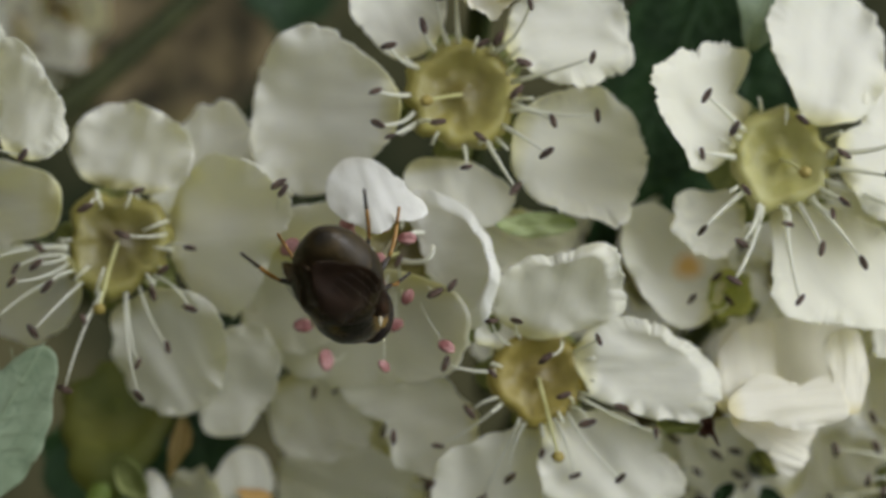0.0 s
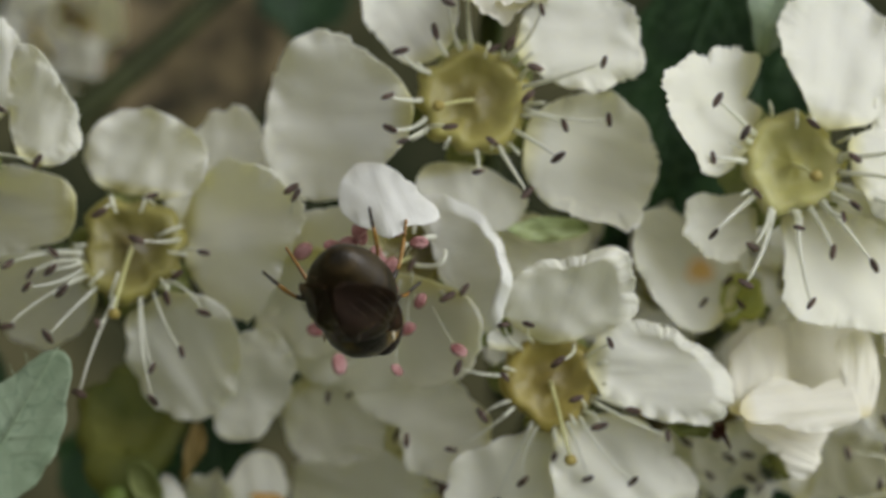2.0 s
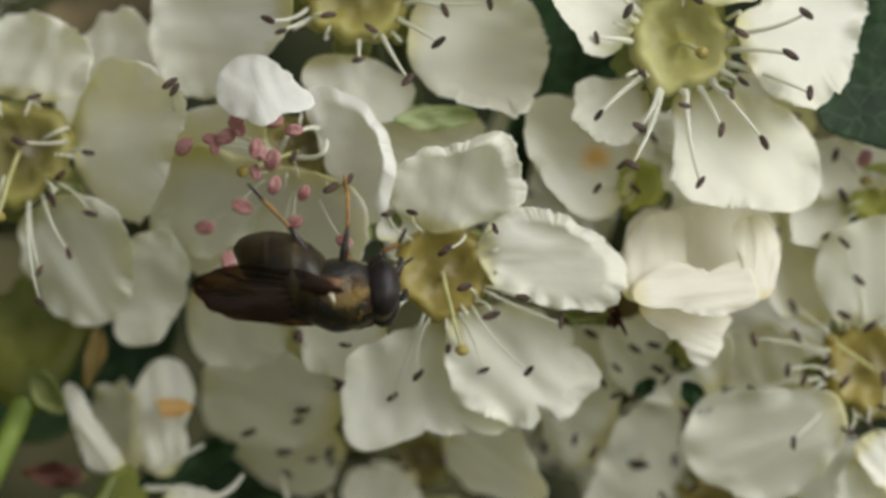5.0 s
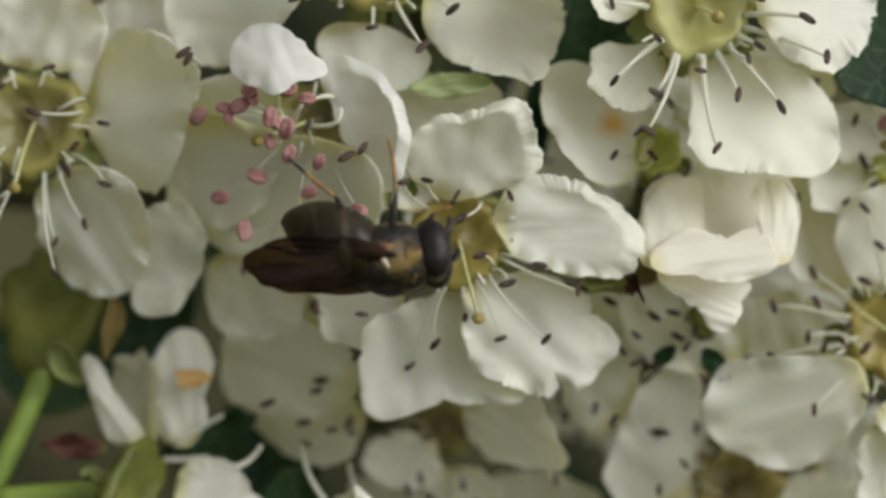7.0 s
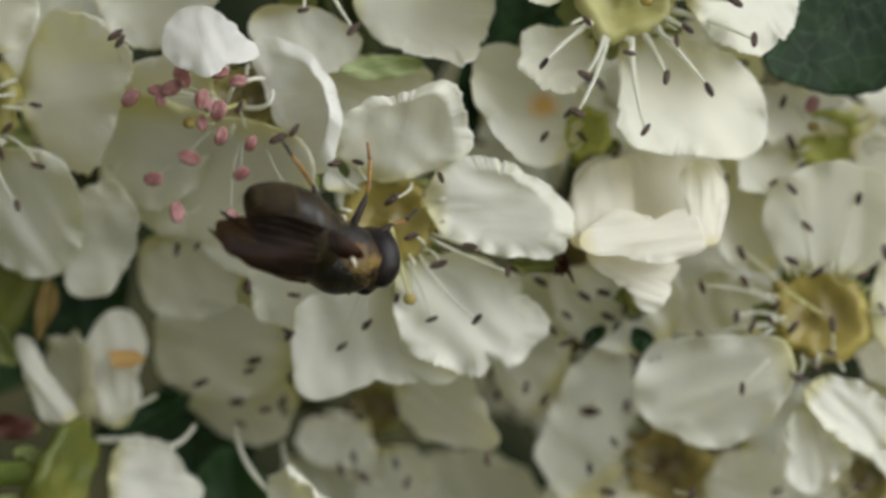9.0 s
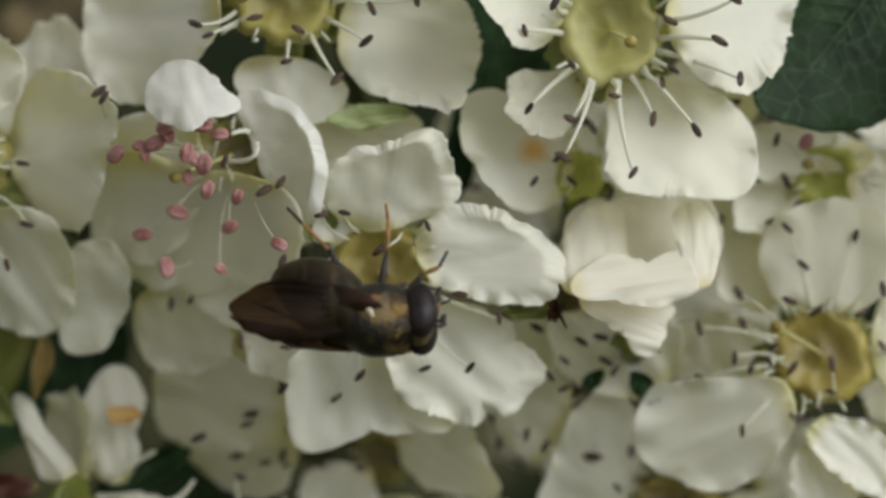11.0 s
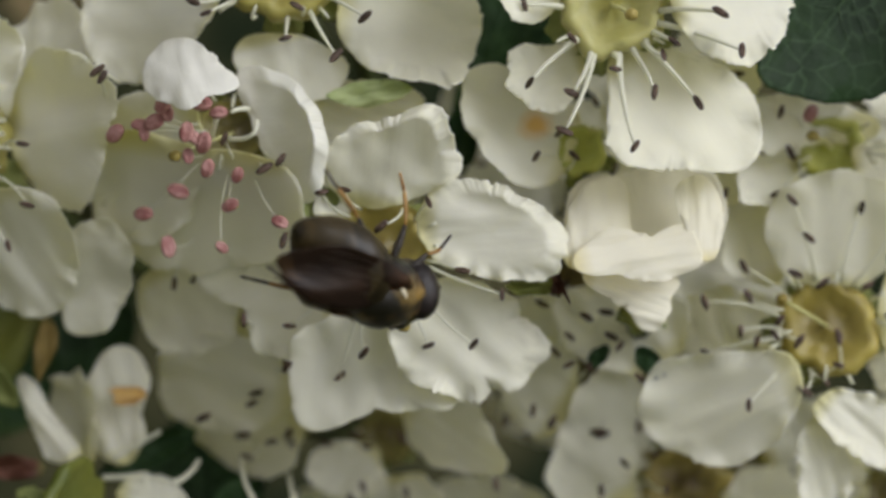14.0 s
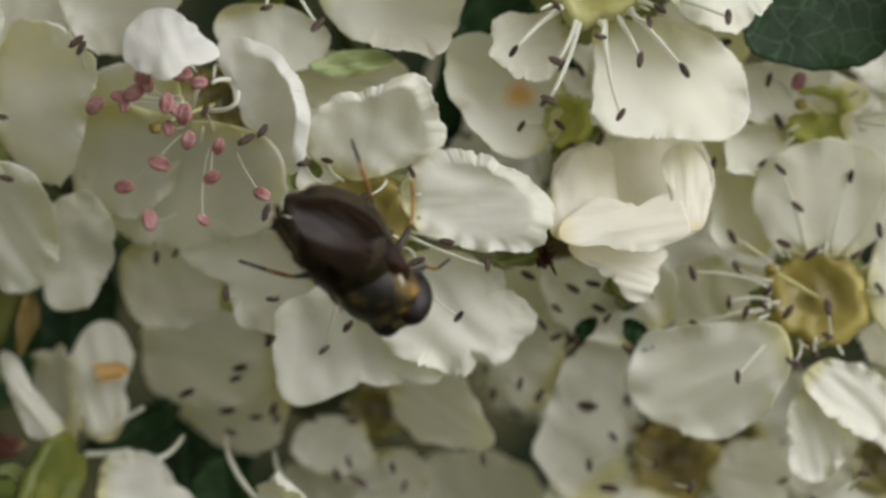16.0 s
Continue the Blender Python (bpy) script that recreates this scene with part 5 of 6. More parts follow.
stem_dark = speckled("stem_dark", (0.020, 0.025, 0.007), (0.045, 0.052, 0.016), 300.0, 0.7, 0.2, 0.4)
bark = speckled("bark", (0.06, 0.06, 0.03), (0.13, 0.12, 0.06), 300.0, 0.8, 0.2, 0.9)


def leaf(label, base, tip, width, face=(0, -1, 0), tone=leaf_dark, seed=1, lobes=0.1, cup=0.8, curl=0.0, point=0.15, ribs=True, top=1.9, rib=None, outline=None):
    """A hawthorn leaf with a toothed edge, a midrib and side ribs."""
    thing = tagged(holder("leaf", base), label, "leaf", "hawthorn leaves")
    part("leaf_blade", join(*[bm_broad(*o, depth=(base[1], tip[1]), cup=cup, bow=0.3, ruffle=0.06, lip=(), tilt=(0.1, 0.1), seed=seed, thick=0.14, wavy=0.12) for o in outline]) if outline else blade(base, tip, width, face, cup, curl, -0.3, 0.25, seed, 12, 66, 0.16, top, 1.9, lobes, point), tone, thing)
    b, t = Vector(base), Vector(tip)
    a, s, n = frame_of(t - b, face)
    long = (t - b).length
    if ribs:
        line = [b + a * (long * v) + n * (0.16 + cup * 0.0 - 1.2 * v * (1 - v) + curl * v ** 3) for v in (i / 12 * 0.97 for i in range(13))]
        mid = part("midrib", bm_tube(line, [0.10 - 0.006 * i for i in range(13)], 6), rib or vein_pale, thing)
        for k in range(2, 10):
            for sign in (1, -1):
                v0 = k / 12
                reach = 0.32 * width * math.sin(math.pi * min(v0 + 0.1, 1)) ** 0.6
                pts = []
                for i in range(6):
                    f = i / 5
                    v, u = v0 + 0.13 * f, sign * reach * f * 2 / width
                    pts.append(b + a * (long * v) + s * (u * width / 2) + n * (0.10 + cup * u * u - 1.2 * v * (1 - v) + curl * v ** 3))
                part("side_rib", bm_tube(pts, [0.028 - 0.003 * i for i in range(6)], 5), rib or vein_pale, mid)
    return thing


leaf("pale grey green leaf with fine veins beside the blossom", (-23.81, -11.50, -5.87), (-20.01, -11.00, 1.46), 4.70, tone=leaf_pale, seed=3, lobes=0.02, cup=0.5, top=1.45, point=0.1, rib=vein_grey, outline=[((-21.91, -2.29), 53, 2.40, (-0.02, -0.01, 0.33, 0.03, 0.03, 0.03, 0.11, 0.04, 0.02, 0.03, 0.03, 0.03, 0.02, 0.01, 0.01, 0.03, 0.00, 0.01, 0.01, 0.02))])
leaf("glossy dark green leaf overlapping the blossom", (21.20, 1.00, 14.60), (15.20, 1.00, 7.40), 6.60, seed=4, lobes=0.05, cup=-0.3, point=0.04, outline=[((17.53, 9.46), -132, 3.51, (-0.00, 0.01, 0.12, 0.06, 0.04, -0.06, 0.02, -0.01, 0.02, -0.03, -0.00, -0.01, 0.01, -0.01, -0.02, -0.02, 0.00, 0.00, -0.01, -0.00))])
leaf("pale green leaf edge above the ragged flower", (8.55, -0.50, 20.77), (6.92, -0.50, 14.79), 2.46, tone=leaf_pale, seed=5, lobes=0.03, cup=0.3, rib=vein_grey)
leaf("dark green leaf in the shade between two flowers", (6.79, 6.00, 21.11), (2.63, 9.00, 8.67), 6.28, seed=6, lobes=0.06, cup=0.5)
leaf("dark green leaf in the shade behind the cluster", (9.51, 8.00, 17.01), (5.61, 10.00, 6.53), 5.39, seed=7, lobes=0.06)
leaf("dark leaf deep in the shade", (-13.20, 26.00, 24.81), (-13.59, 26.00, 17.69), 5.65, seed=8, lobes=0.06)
# these two leaves are added as dark cover for black, shaded gaps between flowers
leaf("added dark leaf filling the shaded gap under the flowers", (-16.94, 14.00, 0.38), (-15.44, 13.00, -5.35), 4.84, seed=9, lobes=0.06)
leaf("added dark leaf filling the shaded gap below the shaded flower", (-11.12, 12.00, -13.01), (-11.39, 14.00, -6.67), 6.60, seed=10, lobes=0.06)
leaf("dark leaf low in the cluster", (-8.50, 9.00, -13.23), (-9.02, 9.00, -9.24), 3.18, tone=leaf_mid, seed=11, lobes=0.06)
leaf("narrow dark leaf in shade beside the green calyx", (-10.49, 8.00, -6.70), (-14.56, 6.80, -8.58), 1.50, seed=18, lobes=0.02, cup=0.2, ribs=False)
leaf("small dark leaf tip between crowded petals", (8.68, 4.20, -3.66), (9.67, 4.00, -4.93), 0.95, seed=19, lobes=0.02, cup=0.2, ribs=False)
leaf("small dark leaf tip between crowded petals", (7.52, 4.20, -3.55), (6.63, 4.00, -4.40), 0.75, seed=20, lobes=0.02, cup=0.2, ribs=False)
leaf("small pale green bract with a yellow edge", (0.00, -0.90, 7.00), (-3.20, -1.20, 6.75), 1.05, tone=bract_green, seed=12, lobes=0.0, cup=0.3, ribs=False)
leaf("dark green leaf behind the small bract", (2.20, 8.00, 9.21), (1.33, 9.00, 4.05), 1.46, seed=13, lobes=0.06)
leaf("tan withered leaf behind the stems", (-19.59, 38.00, 12.55), (-21.95, 40.00, 27.48), 13.06, tone=leaf_tan, seed=14, lobes=0.04, rib=bark)
leaf("dark green leaf at the side of the cluster", (-30.31, 14.00, 3.83), (-27.28, 14.00, -5.09), 6.14, tone=leaf_mid, seed=15, lobes=0.06)
leaf("green leaf low behind the flowers", (-20.67, 13.00, -6.95), (-20.08, 13.00, -1.21), 5.83, tone=leaf_mid, seed=16, lobes=0.06)
leaf("withered tan leaf behind the lower flowers", (7.97, 14.00, 0.26), (5.67, 14.00, -6.90), 7.68, tone=leaf_tan, seed=17, lobes=0.06, rib=bark)


def twig(label, points, radius, tone):
    pts = [Vector(p) for p in points]
    line = [p for i in range(len(pts) - 1) for p in arc(pts[i], (pts[i] + pts[i + 1]) / 2, pts[i + 1], 4)[: 4 if i < len(pts) - 2 else 5]]
    return tagged(part("twig", bm_tube(line, [radius * (1 - 0.25 * i / len(line)) for i in range(len(line))], 10), tone), label, "twig")


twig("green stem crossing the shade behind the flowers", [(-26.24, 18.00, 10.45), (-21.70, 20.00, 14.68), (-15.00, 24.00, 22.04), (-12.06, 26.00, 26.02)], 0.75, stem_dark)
twig("thin dark stem behind the flowers", [(-29.14, 19.00, 14.97), (-25.75, 19.00, 14.47), (-21.69, 20.00, 14.26)], 0.30, bark)
twig("grey brown branch carrying the flower cluster", [(-41.60, 28.00, 5.40), (-23.34, 27.00, 4.59), (-8.56, 26.00, 4.90), (8.82, 27.00, 6.53), (32.52, 30.00, 1.96)], 1.60, bark)


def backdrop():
    """Dim hedge behind the cluster; unseen left and lower sides bend forward to block light."""
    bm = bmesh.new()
    # the forward bend at left is added to darken the left flowers
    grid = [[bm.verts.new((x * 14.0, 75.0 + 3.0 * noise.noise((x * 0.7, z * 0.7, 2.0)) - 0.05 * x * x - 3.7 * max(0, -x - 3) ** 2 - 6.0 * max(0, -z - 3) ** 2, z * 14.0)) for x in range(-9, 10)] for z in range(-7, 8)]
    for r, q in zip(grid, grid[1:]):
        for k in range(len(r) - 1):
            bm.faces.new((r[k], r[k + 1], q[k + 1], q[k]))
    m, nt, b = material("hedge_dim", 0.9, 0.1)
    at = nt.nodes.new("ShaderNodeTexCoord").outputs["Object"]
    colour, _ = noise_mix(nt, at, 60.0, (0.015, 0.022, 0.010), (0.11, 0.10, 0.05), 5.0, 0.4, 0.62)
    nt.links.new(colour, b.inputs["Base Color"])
    return tagged(part("backdrop", bm, m), "dim brown and green hedge behind the blossom with added light-blocking sides", "backdrop", kind="structure")


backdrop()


def ground():
    """Grass below the shrub."""
    bm = bmesh.new()
    bmesh.ops.create_grid(bm, x_segments=40, y_segments=40, size=30.0)
    mesh = bpy.data.meshes.new("ground")
    for v in bm.verts:
        v.co.z = 0.05 * noise.noise(v.co * 0.4) - 1.1
    bm.to_mesh(mesh)
    bm.free()
    m, nt, b = material("grass", 0.9, 0.2)
    at = nt.nodes.new("ShaderNodeTexCoord").outputs["Object"]
    colour, fac = noise_mix(nt, at, 9.0, (0.03, 0.05, 0.015), (0.07, 0.10, 0.03), 8.0)
    nt.links.new(colour, b.inputs["Base Color"])
    bump(nt, b, fac, 0.6, 0.02)
    mesh.materials.append(m)
    return tagged(new("ground", mesh), "short dim green grass below the shrub", "ground", kind="structure")


ground()


# ---- the hoverfly ----
fly_dark = speckled("fly_dark", (0.010, 0.007, 0.005), (0.035, 0.024, 0.014), 1800.0, 0.32, 0.5, 0.7, 9000.0)
fly_gold = speckled("fly_gold", (0.008, 0.006, 0.004), (0.17, 0.11, 0.03), 900.0, 0.3, 0.5, 0.7, 9000.0, lo=0.46, hi=0.66)
fly_amber = speckled("fly_amber", (0.03, 0.014, 0.006), (0.30, 0.13, 0.025), 1100.0, 0.4, 0.5, 0.7)
fly_eye = speckled("fly_eye", (0.007, 0.005, 0.005), (0.020, 0.014, 0.013), 3000.0, 0.36, 0.3, 0.3, 14000.0)
fly_hair = speckled("fly_hair", (0.07, 0.04, 0.01), (0.17, 0.10, 0.025), 3000.0, 0.5, 0.4, 0.1)
fly_leg = speckled("fly_leg", (0.17, 0.08, 0.014), (0.34, 0.18, 0.035), 1800.0, 0.4, 0.5, 0.4)
fly_amber_dust = speckled("fly_amber_dust", (0.04, 0.022, 0.006), (0.30, 0.19, 0.045), 1300.0, 0.5, 0.4, 0.9, 8000.0, lo=0.42, hi=0.66)
fly_pale = speckled("fly_pale", (0.42, 0.36, 0.24), (0.6, 0.54, 0.40), 1500.0, 0.5, 0.4, 0.3)
fly_face = speckled("fly_face", (0.03, 0.022, 0.010), (0.14, 0.105, 0.04), 2500.0, 0.6, 0.4, 0.6)


def banded_abdomen():
    """Dark glossy abdomen: paler hind margins of its segments, tawny flanks."""
    m, nt, b = material("abdomen_bands", 0.38, 0.3)
    at = nt.nodes.new("ShaderNodeTexCoord").outputs["Object"]
    split = nt.nodes.new("ShaderNodeSeparateXYZ")
    nt.links.new(at, split.inputs[0])
    colour, _ = noise_mix(nt, at, 700.0, (0.005, 0.004, 0.002), (0.036, 0.025, 0.009))
    wave = nt.nodes.new("ShaderNodeMath")
    wave.operation = "PINGPONG"
    wave.inputs[1].default_value = 0.00055
    nt.links.new(split.outputs["X"], wave.inputs[0])
    line = node(nt, "ShaderNodeMapRange")
    line.inputs["From Min"].default_value, line.inputs["From Max"].default_value = 0.00040, 0.00055
    line.inputs["To Min"].default_value, line.inputs["To Max"].default_value = 0.0, 0.22
    nt.links.new(wave.outputs[0], line.inputs["Value"])
    mix = nt.nodes.new("ShaderNodeMix")
    mix.data_type = "RGBA"
    nt.links.new(line.outputs["Result"], mix.inputs["Factor"])
    nt.links.new(colour, mix.inputs["A"])
    mix.inputs["B"].default_value = (0.13, 0.085, 0.03, 1)
    nt.links.new(mix.outputs["Result"], b.inputs["Base Color"])
    grain = node(nt, "ShaderNodeTexNoise", Scale=8000.0, Detail=2.0)
    nt.links.new(at, grain.inputs["Vector"])
    bump(nt, b, grain.outputs["Fac"], 0.2, 0.0001)
    return m


def smoky_wing():
    m, nt, b = material("smoky_wing", 0.3, 0.25)
    at = nt.nodes.new("ShaderNodeTexCoord").outputs["Object"]
    colour, fac = noise_mix(nt, at, 700.0, (0.014, 0.009, 0.007), (0.048, 0.030, 0.021))
    nt.links.new(colour, b.inputs["Base Color"])
    grain = node(nt, "ShaderNodeTexNoise", Scale=2500.0, Detail=2.0)
    nt.links.new(at, grain.inputs["Vector"])
    bump(nt, b, grain.outputs["Fac"], 0.25, 0.0001)
    clear = nt.nodes.new("ShaderNodeBsdfTransparent")
    clear.inputs["Color"].default_value = (0.62, 0.47, 0.34, 1)
    blend = node(nt, "ShaderNodeMixShader", Fac=0.52)
    nt.links.new(b.outputs[0], blend.inputs[1])
    nt.links.new(clear.outputs[0], blend.inputs[2])
    nt.links.new(blend.outputs[0], nt.nodes["Material Output"].inputs["Surface"])
    return m


wing_skin, abdomen_skin = smoky_wing(), banded_abdomen()


def fly_pose(place, ahead, back):
    """The fly's pose: x ahead, z out of its back."""
    x = Vector(ahead).normalized()
    z = (Vector(back) - x * x.dot(Vector(back))).normalized()
    y = z.cross(x)
    m = Matrix((x, y, z)).transposed().to_4x4()
    m.translation = Vector(place) * MM
    return LEAN.to_4x4() @ m


def body_part(name, bm, mat, parent=None, label="", smooth=True):
    return part(name, bm, mat, parent, label, smooth, False)


def hoverfly():
    fly = tagged(holder("hoverfly", (0, 0, 0)), "dark bronze hoverfly with smoky folded wings on the blossom", "fly")
    thorax = body_part("thorax", bm_ball((0.0, 0, 0), (1, 0, 0), (0, 0, 1), (1.75, 1.45, 1.40), 28, 18, 0, 0.05), fly_gold, fly, "bronze thorax with golden hairs")
    body_part("scutellum", bm_ball((-1.2, 0, 0.55), (1, 0, 0.1), (0, 0, 1), (0.45, 0.62, 0.3), 16, 10), fly_gold, fly)
    for sign in (1, -1):
        body_part("side_plate", bm_ball((0.6, sign * 1.12, 0.1), (0.6, 0, 1), (0, sign, 0), (0.62, 0.5, 0.28), 14, 10, 0, 0.2), fly_amber_dust, thorax, "golden dusted side of the thorax")
        body_part("wing_root", bm_ball((-0.45, sign * 1.28, 0.15), (1, 0, 0.3), (0, sign, 0.3), (0.62, 0.40, 0.16), 18, 12, 0, 0.7), fly_amber, thorax, "amber plate below the wing root")
        body_part("shoulder_patch", bm_ball((0.75, sign * 0.85, 0.72), (1, 0, -0.3), (0, sign, 0.8), (0.62, 0.5, 0.13), 18, 12, 0, 0.7), fly_amber_dust, thorax, "golden dusted shoulder")
        body_part("wing_scale", bm_ball((-0.35, sign * 1.34, 0.42), (0.5, 0, 1), (0, sign, 0.4), (0.45, 0.11, 0.08), 12, 8), fly_pale, fly, "small pale scale at the wing root")
    # abdomen, bent down toward its tip
    bm = bmesh.new()
    rings = []
    for i in range(19):
        f = i / 18
        x = -0.6 - 3.5 * f
        z = -0.25 - 1.55 * f ** 1.15
        w = 1.85 * (math.sin(math.pi * (0.16 + 0.84 * f) ** 0.9)) ** 0.55 if f < 1 else 0.05
        w *= 1 - 0.22 * f * f
        h = w * 0.86
        w *= 1 - 0.035 * max(0, math.cos(f * 4 * math.tau))
        rings.append([bm.verts.new((x, w * math.cos(k / 24 * math.tau), z + h * math.sin(k / 24 * math.tau))) for k in range(24)])
    for r, q in zip(rings, rings[1:]):
        for k in range(24):
            bm.faces.new((r[k], q[k], q[(k + 1) % 24], r[(k + 1) % 24]))
    bm.faces.new(rings[0])
    bm.faces.new(list(reversed(rings[-1])))
    bmesh.ops.recalc_face_normals(bm, faces=bm.faces[:])
    abdomen = body_part("abdomen", bm, abdomen_skin, fly, "dark brown glossy abdomen with paler bands")
    for sign in (1, -1):
        body_part("flank_spot", bm_ball((-1.05, sign * 1.2, -0.75), (1, sign * -0.2, -0.3), (0, sign, 0), (0.42, 0.3, 0.18), 12, 8), fly_amber, abdomen)
    # head
    head = body_part("head", bm_ball((1.45, 0, -0.2), (0.1, 0, 1), (1, 0, 0), (1.22, 1.28, 0.66), 20, 14), fly_face, fly, "head with pale dusted face")
    for sign in (1, -1):
        body_part("eye", bm_ball((1.52, sign * 0.55, -0.08), (0.1, 0, 1), (0.3, sign, 0), (1.16, 0.70, 0.84), 22, 16), fly_eye, head, "large dark compound eye")
        body_part("antenna", bm_tube([(2.1, sign * 0.15, 0.12), (2.32, sign * 0.18, 0.12), (2.44, sign * 0.2, -0.04), (2.48, sign * 0.21, -0.18)], [0.06, 0.08, 0.14, 0.05], 8), fly_dark, head)
    body_part("proboscis", bm_tube([(2.0, 0, -0.7), (2.2, 0, -1.1), (2.25, 0, -1.5)], [0.2, 0.14, 0.12], 8), fly_dark, head)
    # golden pile
    rng = random.Random(5)
    for name, centre, sizes, count, long in (("pile", (0.15, 0, 0), (1.5, 1.25, 1.15), 420, 0.24), ("pile", (-2.9, 0, -1.25), (1.6, 1.2, 0.9), 220, 0.12)):
        bm = bmesh.new()
        for _ in range(count):
            d = Vector((rng.gauss(0, 1), rng.gauss(0, 1), rng.gauss(0.25, 1))).normalized()
            p = Vector(centre) + Vector((d.x * sizes[0], d.y * sizes[1], d.z * sizes[2])) * 0.97
            q = p + (d + Vector((-0.5, rng.uniform(-0.3, 0.3), rng.uniform(-0.2, 0.4)))) * long * rng.uniform(0.6, 1.1)
            a, s, n = frame_of(q - p, (0.3, 0.5, 0.8))
            base = [bm.verts.new(p + 0.012 * (math.cos(k * 2.094) * s + math.sin(k * 2.094) * n)) for k in range(3)]
            top = bm.verts.new(q)
            for k in range(3):
                bm.faces.new((base[k], base[(k + 1) % 3], top))
        tagged(body_part(name, bm, fly_hair, thorax if long > 0.2 else abdomen, "fine golden hairs", False), kind="stuff")
    # wings: left lies above, folded back over the abdomen
    for sign, rise in ((1, 0.10), (-1, 0.0)):
        hinge = Vector((0.25, sign * 1.32, 0.30))
        end = Vector((-5.35, sign * 0.45, -0.10 + rise))
        face = Vector((0, sign * 0.9, 1))
        wing = body_part("wing", blade(hinge, end, 2.35, face, -0.12, -0.1, 0.35, 0.02, 3 + sign, 10, 40, 0.03, 2.2, 1.5), wing_skin, fly, "smoky brown veined wing")
        a, s, n = frame_of(end - hinge, face)
        long = (end - hinge).length
        for u0, u1 in ((0.62, 0.72), (0.42, 0.5), (0.18, 0.2), (-0.08, -0.12), (-0.35, -0.5)):
            pts = []
            for i in range(10):
                v = 0.04 + 0.88 * i / 9 * (1 - 0.25 * abs(u1))
                u = (u0 * min(v * 4, 1) * 0.5 + u1 * v * 0.9) * -sign
                pts.append(hinge + a * (long * v) + s * (1.3 * u * math.sin(math.pi * min(0.08 + v * 0.8, 1))) + n * (0.35 * 4 * v * (1 - v) - 0.12 * u * u - 0.1 * v ** 3 + 0.02))
            body_part("vein", bm_tube(pts, [0.011] * 10, 5), fly_dark, wing)
    # legs: thigh with shin and foot
    legs = {}
    for name, sign, pts in (
        ("front", 1, [(0.95, 0.55, -0.7), (1.6, 1.25, -1.25), (2.25, 1.35, -1.5), (2.55, 1.75, -1.95)]),
        ("middle", 1, [(0.05, 0.7, -0.85), (0.35, 1.5, -2.1), (0.35, 1.75, -3.4), (0.25, 1.8, -4.1)]),
        ("hind", 1, [(-0.8, 0.8, -0.8), (-1.9, 1.5, -2.1), (-2.9, 1.9, -3.0), (-3.5, 2.1, -3.6)]),
        ("front", -1, [(0.95, -0.55, -0.7), (1.7, -1.2, -1.3), (2.3, -1.3, -1.7), (2.7, -1.6, -2.1)]),
        ("middle", -1, [(0.05, -0.75, -0.7), (0.3, -1.9, -1.3), (0.2, -2.6, -2.4), (0.1, -3.0, -3.0)]),
        ("hind", -1, [(-0.9, -0.7, -0.7), (-1.3, -2.5, -0.6), (-1.9, -3.4, -0.9), (-2.6, -4.2, -1.2)]),
    ):
        hip = Vector(pts[0])
        k, s, f = [Vector(p) - hip for p in pts[1:]]
        fat = 0.185 if name == "hind" else 0.165
        leg = body_part("leg", bm_tube(arc((0, 0, 0), k * 0.5 + Vector((0, 0, 0.12)), k, 6), [0.10, fat * 0.85, fat, fat, fat * 0.85, 0.11, 0.08], 9), fly_dark, fly)
        leg.location = hip * MM
        shin = body_part("shin", bm_tube(arc(k, (k + s) / 2 + Vector((0.05, 0.05, 0.08)), s, 6), [0.075, 0.075, 0.08, 0.085, 0.085, 0.08, 0.065], 8), fly_leg, None)
        foot = body_part("foot", bm_tube([s, s.lerp(f, 0.25), s.lerp(f, 0.3), s.lerp(f, 0.55), s.lerp(f, 0.6), s.lerp(f, 0.85), f], [0.065, 0.08, 0.055, 0.075, 0.055, 0.07, 0.04], 7), fly_dark if name != "middle" else fly_leg, None)
        for ob in (shin, foot):
            ob.parent = leg
        legs[name, sign] = leg
    return fly, legs


fly, legs = hoverfly()


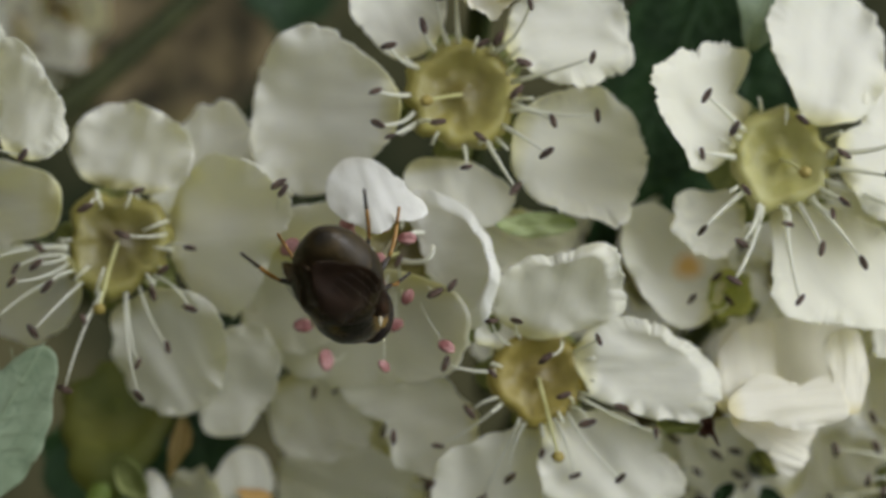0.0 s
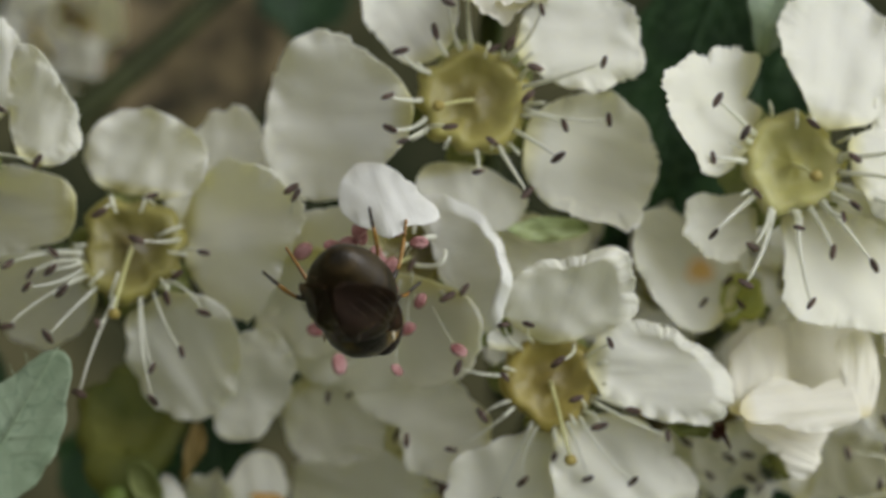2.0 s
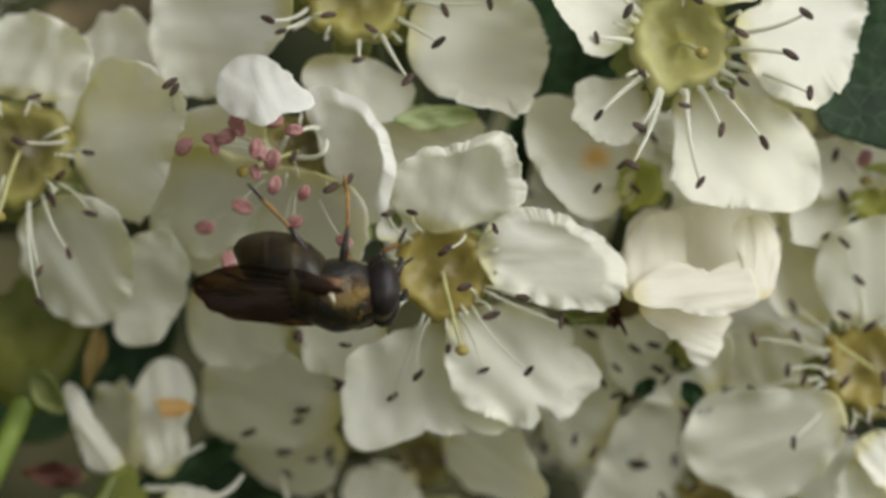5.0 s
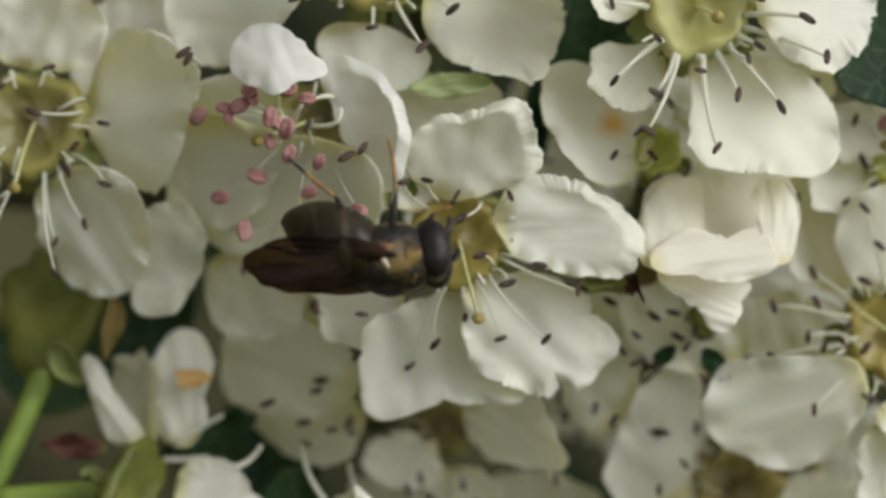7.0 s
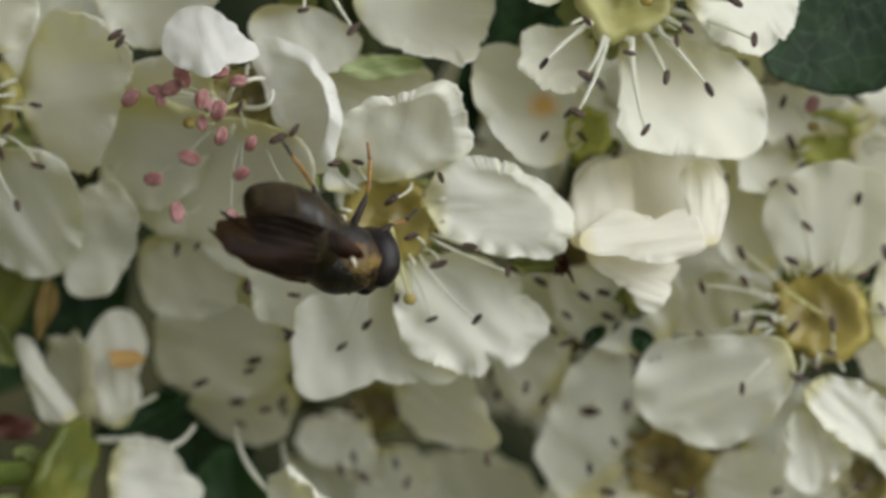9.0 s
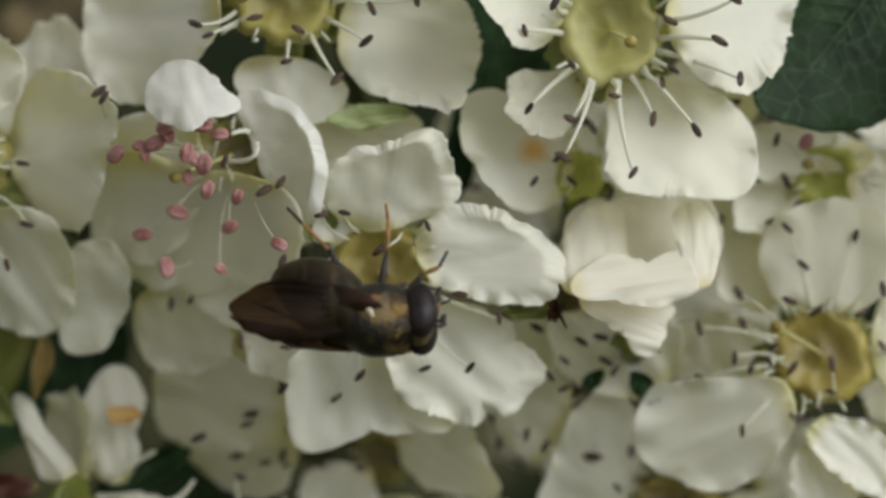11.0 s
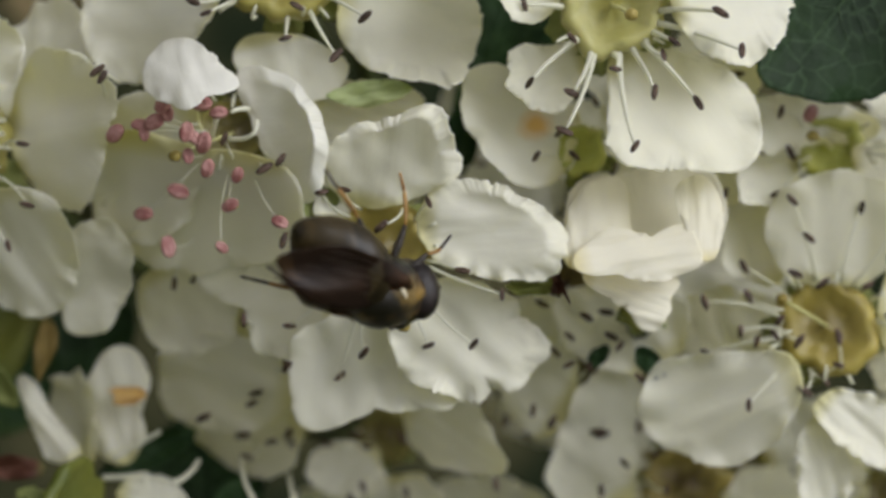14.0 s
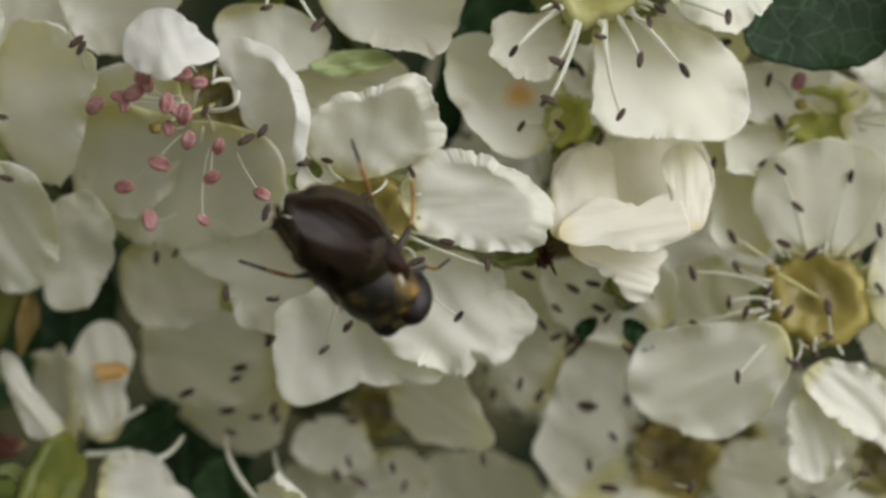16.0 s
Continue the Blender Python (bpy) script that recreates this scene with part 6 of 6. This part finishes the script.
def motions():
    walk(fly, [
        (0, fly_pose((-9.13, -7.50, 3.08), (0.25, 0.95, -0.20), (-0.00, -0.21, -0.98))),
        (0.5, fly_pose((-8.85, -7.50, 2.59), (0.12, 0.99, -0.10), (0.03, -0.11, -0.99))),
        (1, fly_pose((-9.21, -7.50, 1.78), (0.15, 0.98, -0.10), (0.03, -0.11, -0.99))),
        (1.5, fly_pose((-9.22, -7.50, 2.13), (0.18, 0.98, -0.10), (0.03, -0.11, -0.99))),
        (2, fly_pose((-9.14, -7.50, 2.68), (0.18, 0.97, -0.15), (0.03, -0.16, -0.99))),
        (2.5, fly_pose((-8.84, -7.80, 2.20), (0.30, 0.89, -0.35), (-0.02, -0.37, -0.93))),
        (2.8, fly_pose((-8.79, -8.00, 1.77), (0.36, 0.78, -0.50), (-0.06, -0.52, -0.85))),
        (3, fly_pose((-8.50, -8.00, 1.63), (0.42, 0.68, -0.60), (-0.10, -0.62, -0.78))),
        (3.2, fly_pose((-8.67, -8.20, 1.17), (0.45, 0.15, -0.88), (-0.58, -0.70, -0.42))),
        (3.5, fly_pose((-7.90, -8.00, -0.01), (0.59, 0.05, -0.81), (-0.74, -0.38, -0.56))),
        (3.7, fly_pose((-6.86, -8.00, -0.68), (0.70, 0.05, -0.72), (-0.65, -0.39, -0.66))),
        (3.9, fly_pose((-6.09, -8.00, -0.37), (0.81, 0.05, -0.59), (-0.53, -0.38, -0.76))),
        (4.1, fly_pose((-5.67, -8.00, -0.91), (0.91, 0.05, -0.41), (-0.36, -0.38, -0.85))),
        (4.3, fly_pose((-4.60, -8.00, -0.41), (0.98, 0.05, -0.20), (-0.17, -0.38, -0.91))),
        (4.5, fly_pose((-5.37, -8.00, -1.07), (1.00, 0.03, -0.03), (-0.02, -0.32, -0.95))),
        (4.7, fly_pose((-5.23, -8.00, -0.69), (1.00, 0.03, 0.00), (0.01, -0.32, -0.95))),
        (6.8, fly_pose((-4.09, -8.00, -0.06), (1.00, 0.03, 0.08), (0.09, -0.32, -0.94))),
        (7, fly_pose((-3.59, -8.00, -0.31), (1.00, 0.05, 0.08), (0.09, -0.32, -0.94))),
        (7.5, fly_pose((-3.34, -8.00, -0.66), (0.90, 0.39, 0.20), (0.30, -0.21, -0.93))),
        (8, fly_pose((-3.24, -8.00, -1.00), (0.89, 0.46, 0.02), (0.15, -0.25, -0.96))),
        (8.5, fly_pose((-2.77, -8.00, -1.09), (0.86, 0.51, -0.08), (0.08, -0.28, -0.96))),
        (9, fly_pose((-3.04, -8.00, -0.92), (0.78, 0.60, -0.14), (0.05, -0.29, -0.95))),
        (9.2, fly_pose((-3.16, -8.00, -1.02), (0.90, 0.41, -0.12), (0.02, -0.32, -0.95))),
        (11.3, fly_pose((-0.75, -8.00, -1.36), (1.00, 0.06, 0.00), (0.03, -0.58, -0.81))),
        (11.5, fly_pose((-0.68, -8.00, -0.34), (0.99, 0.08, 0.12), (0.15, -0.58, -0.80))),
        (12, fly_pose((-0.51, -8.00, -1.25), (0.99, 0.10, -0.06), (0.01, -0.58, -0.81))),
        (12.5, fly_pose((-0.38, -8.00, -1.53), (0.99, 0.12, -0.10), (-0.01, -0.58, -0.81))),
        (13, fly_pose((-0.38, -8.00, -1.51), (0.95, 0.26, -0.16), (0.02, -0.58, -0.82))),
        (13.5, fly_pose((-0.75, -8.00, -1.24), (0.80, 0.56, -0.20), (0.06, -0.41, -0.91))),
        (14, fly_pose((-0.95, -8.00, -1.13), (0.60, 0.78, -0.15), (0.16, -0.30, -0.94))),
        (14.5, fly_pose((-1.49, -8.00, -1.56), (0.53, 0.83, -0.18), (0.15, -0.30, -0.94))),
        (15, fly_pose((-0.84, -8.00, -1.49), (0.48, 0.80, -0.36), (0.12, -0.47, -0.88))),
        (15.5, fly_pose((-0.86, -8.00, -1.47), (0.56, 0.66, -0.50), (0.02, -0.61, -0.79))),
        (16, fly_pose((-0.55, -8.00, -1.96), (0.50, 0.70, -0.50), (0.05, -0.61, -0.79))),
    ])
    # legs shift a little as the fly turns over the stamens
    swings = {
        ("hind", 1): ((0, 14), (1.5, 24), (2.5, 10), (3.5, -24), (4.5, -6), (7, 4), (8.5, 10), (11.3, 0), (12.5, 4), (14, 12), (16, 8)),
        ("middle", 1): ((0, -18), (1.5, -26), (2.5, -14), (3.5, 12), (4.5, 8), (7, 4), (8.5, 0), (11.3, 4), (12.5, -4), (14, 6), (16, 10)),
        ("front", 1): ((0, 0), (1.5, 10), (3.5, -12), (4.5, 6), (7, -6), (8, 8), (9, -8), (12, 4), (13, -8), (14.5, 8), (16, 0)),
        ("hind", -1): ((0, -25), (1.5, -30), (2.5, -30), (3.5, -60), (4.5, -65), (8, -65), (12, -65), (13, -50), (14, -22), (16, -6)),
    }
    for key, rows in swings.items():
        leg = legs[key]
        x, y, z = leg.location
        walk(leg, [(t, pose(x, y, z, 0, 0, a)) for t, a in rows])


motions()
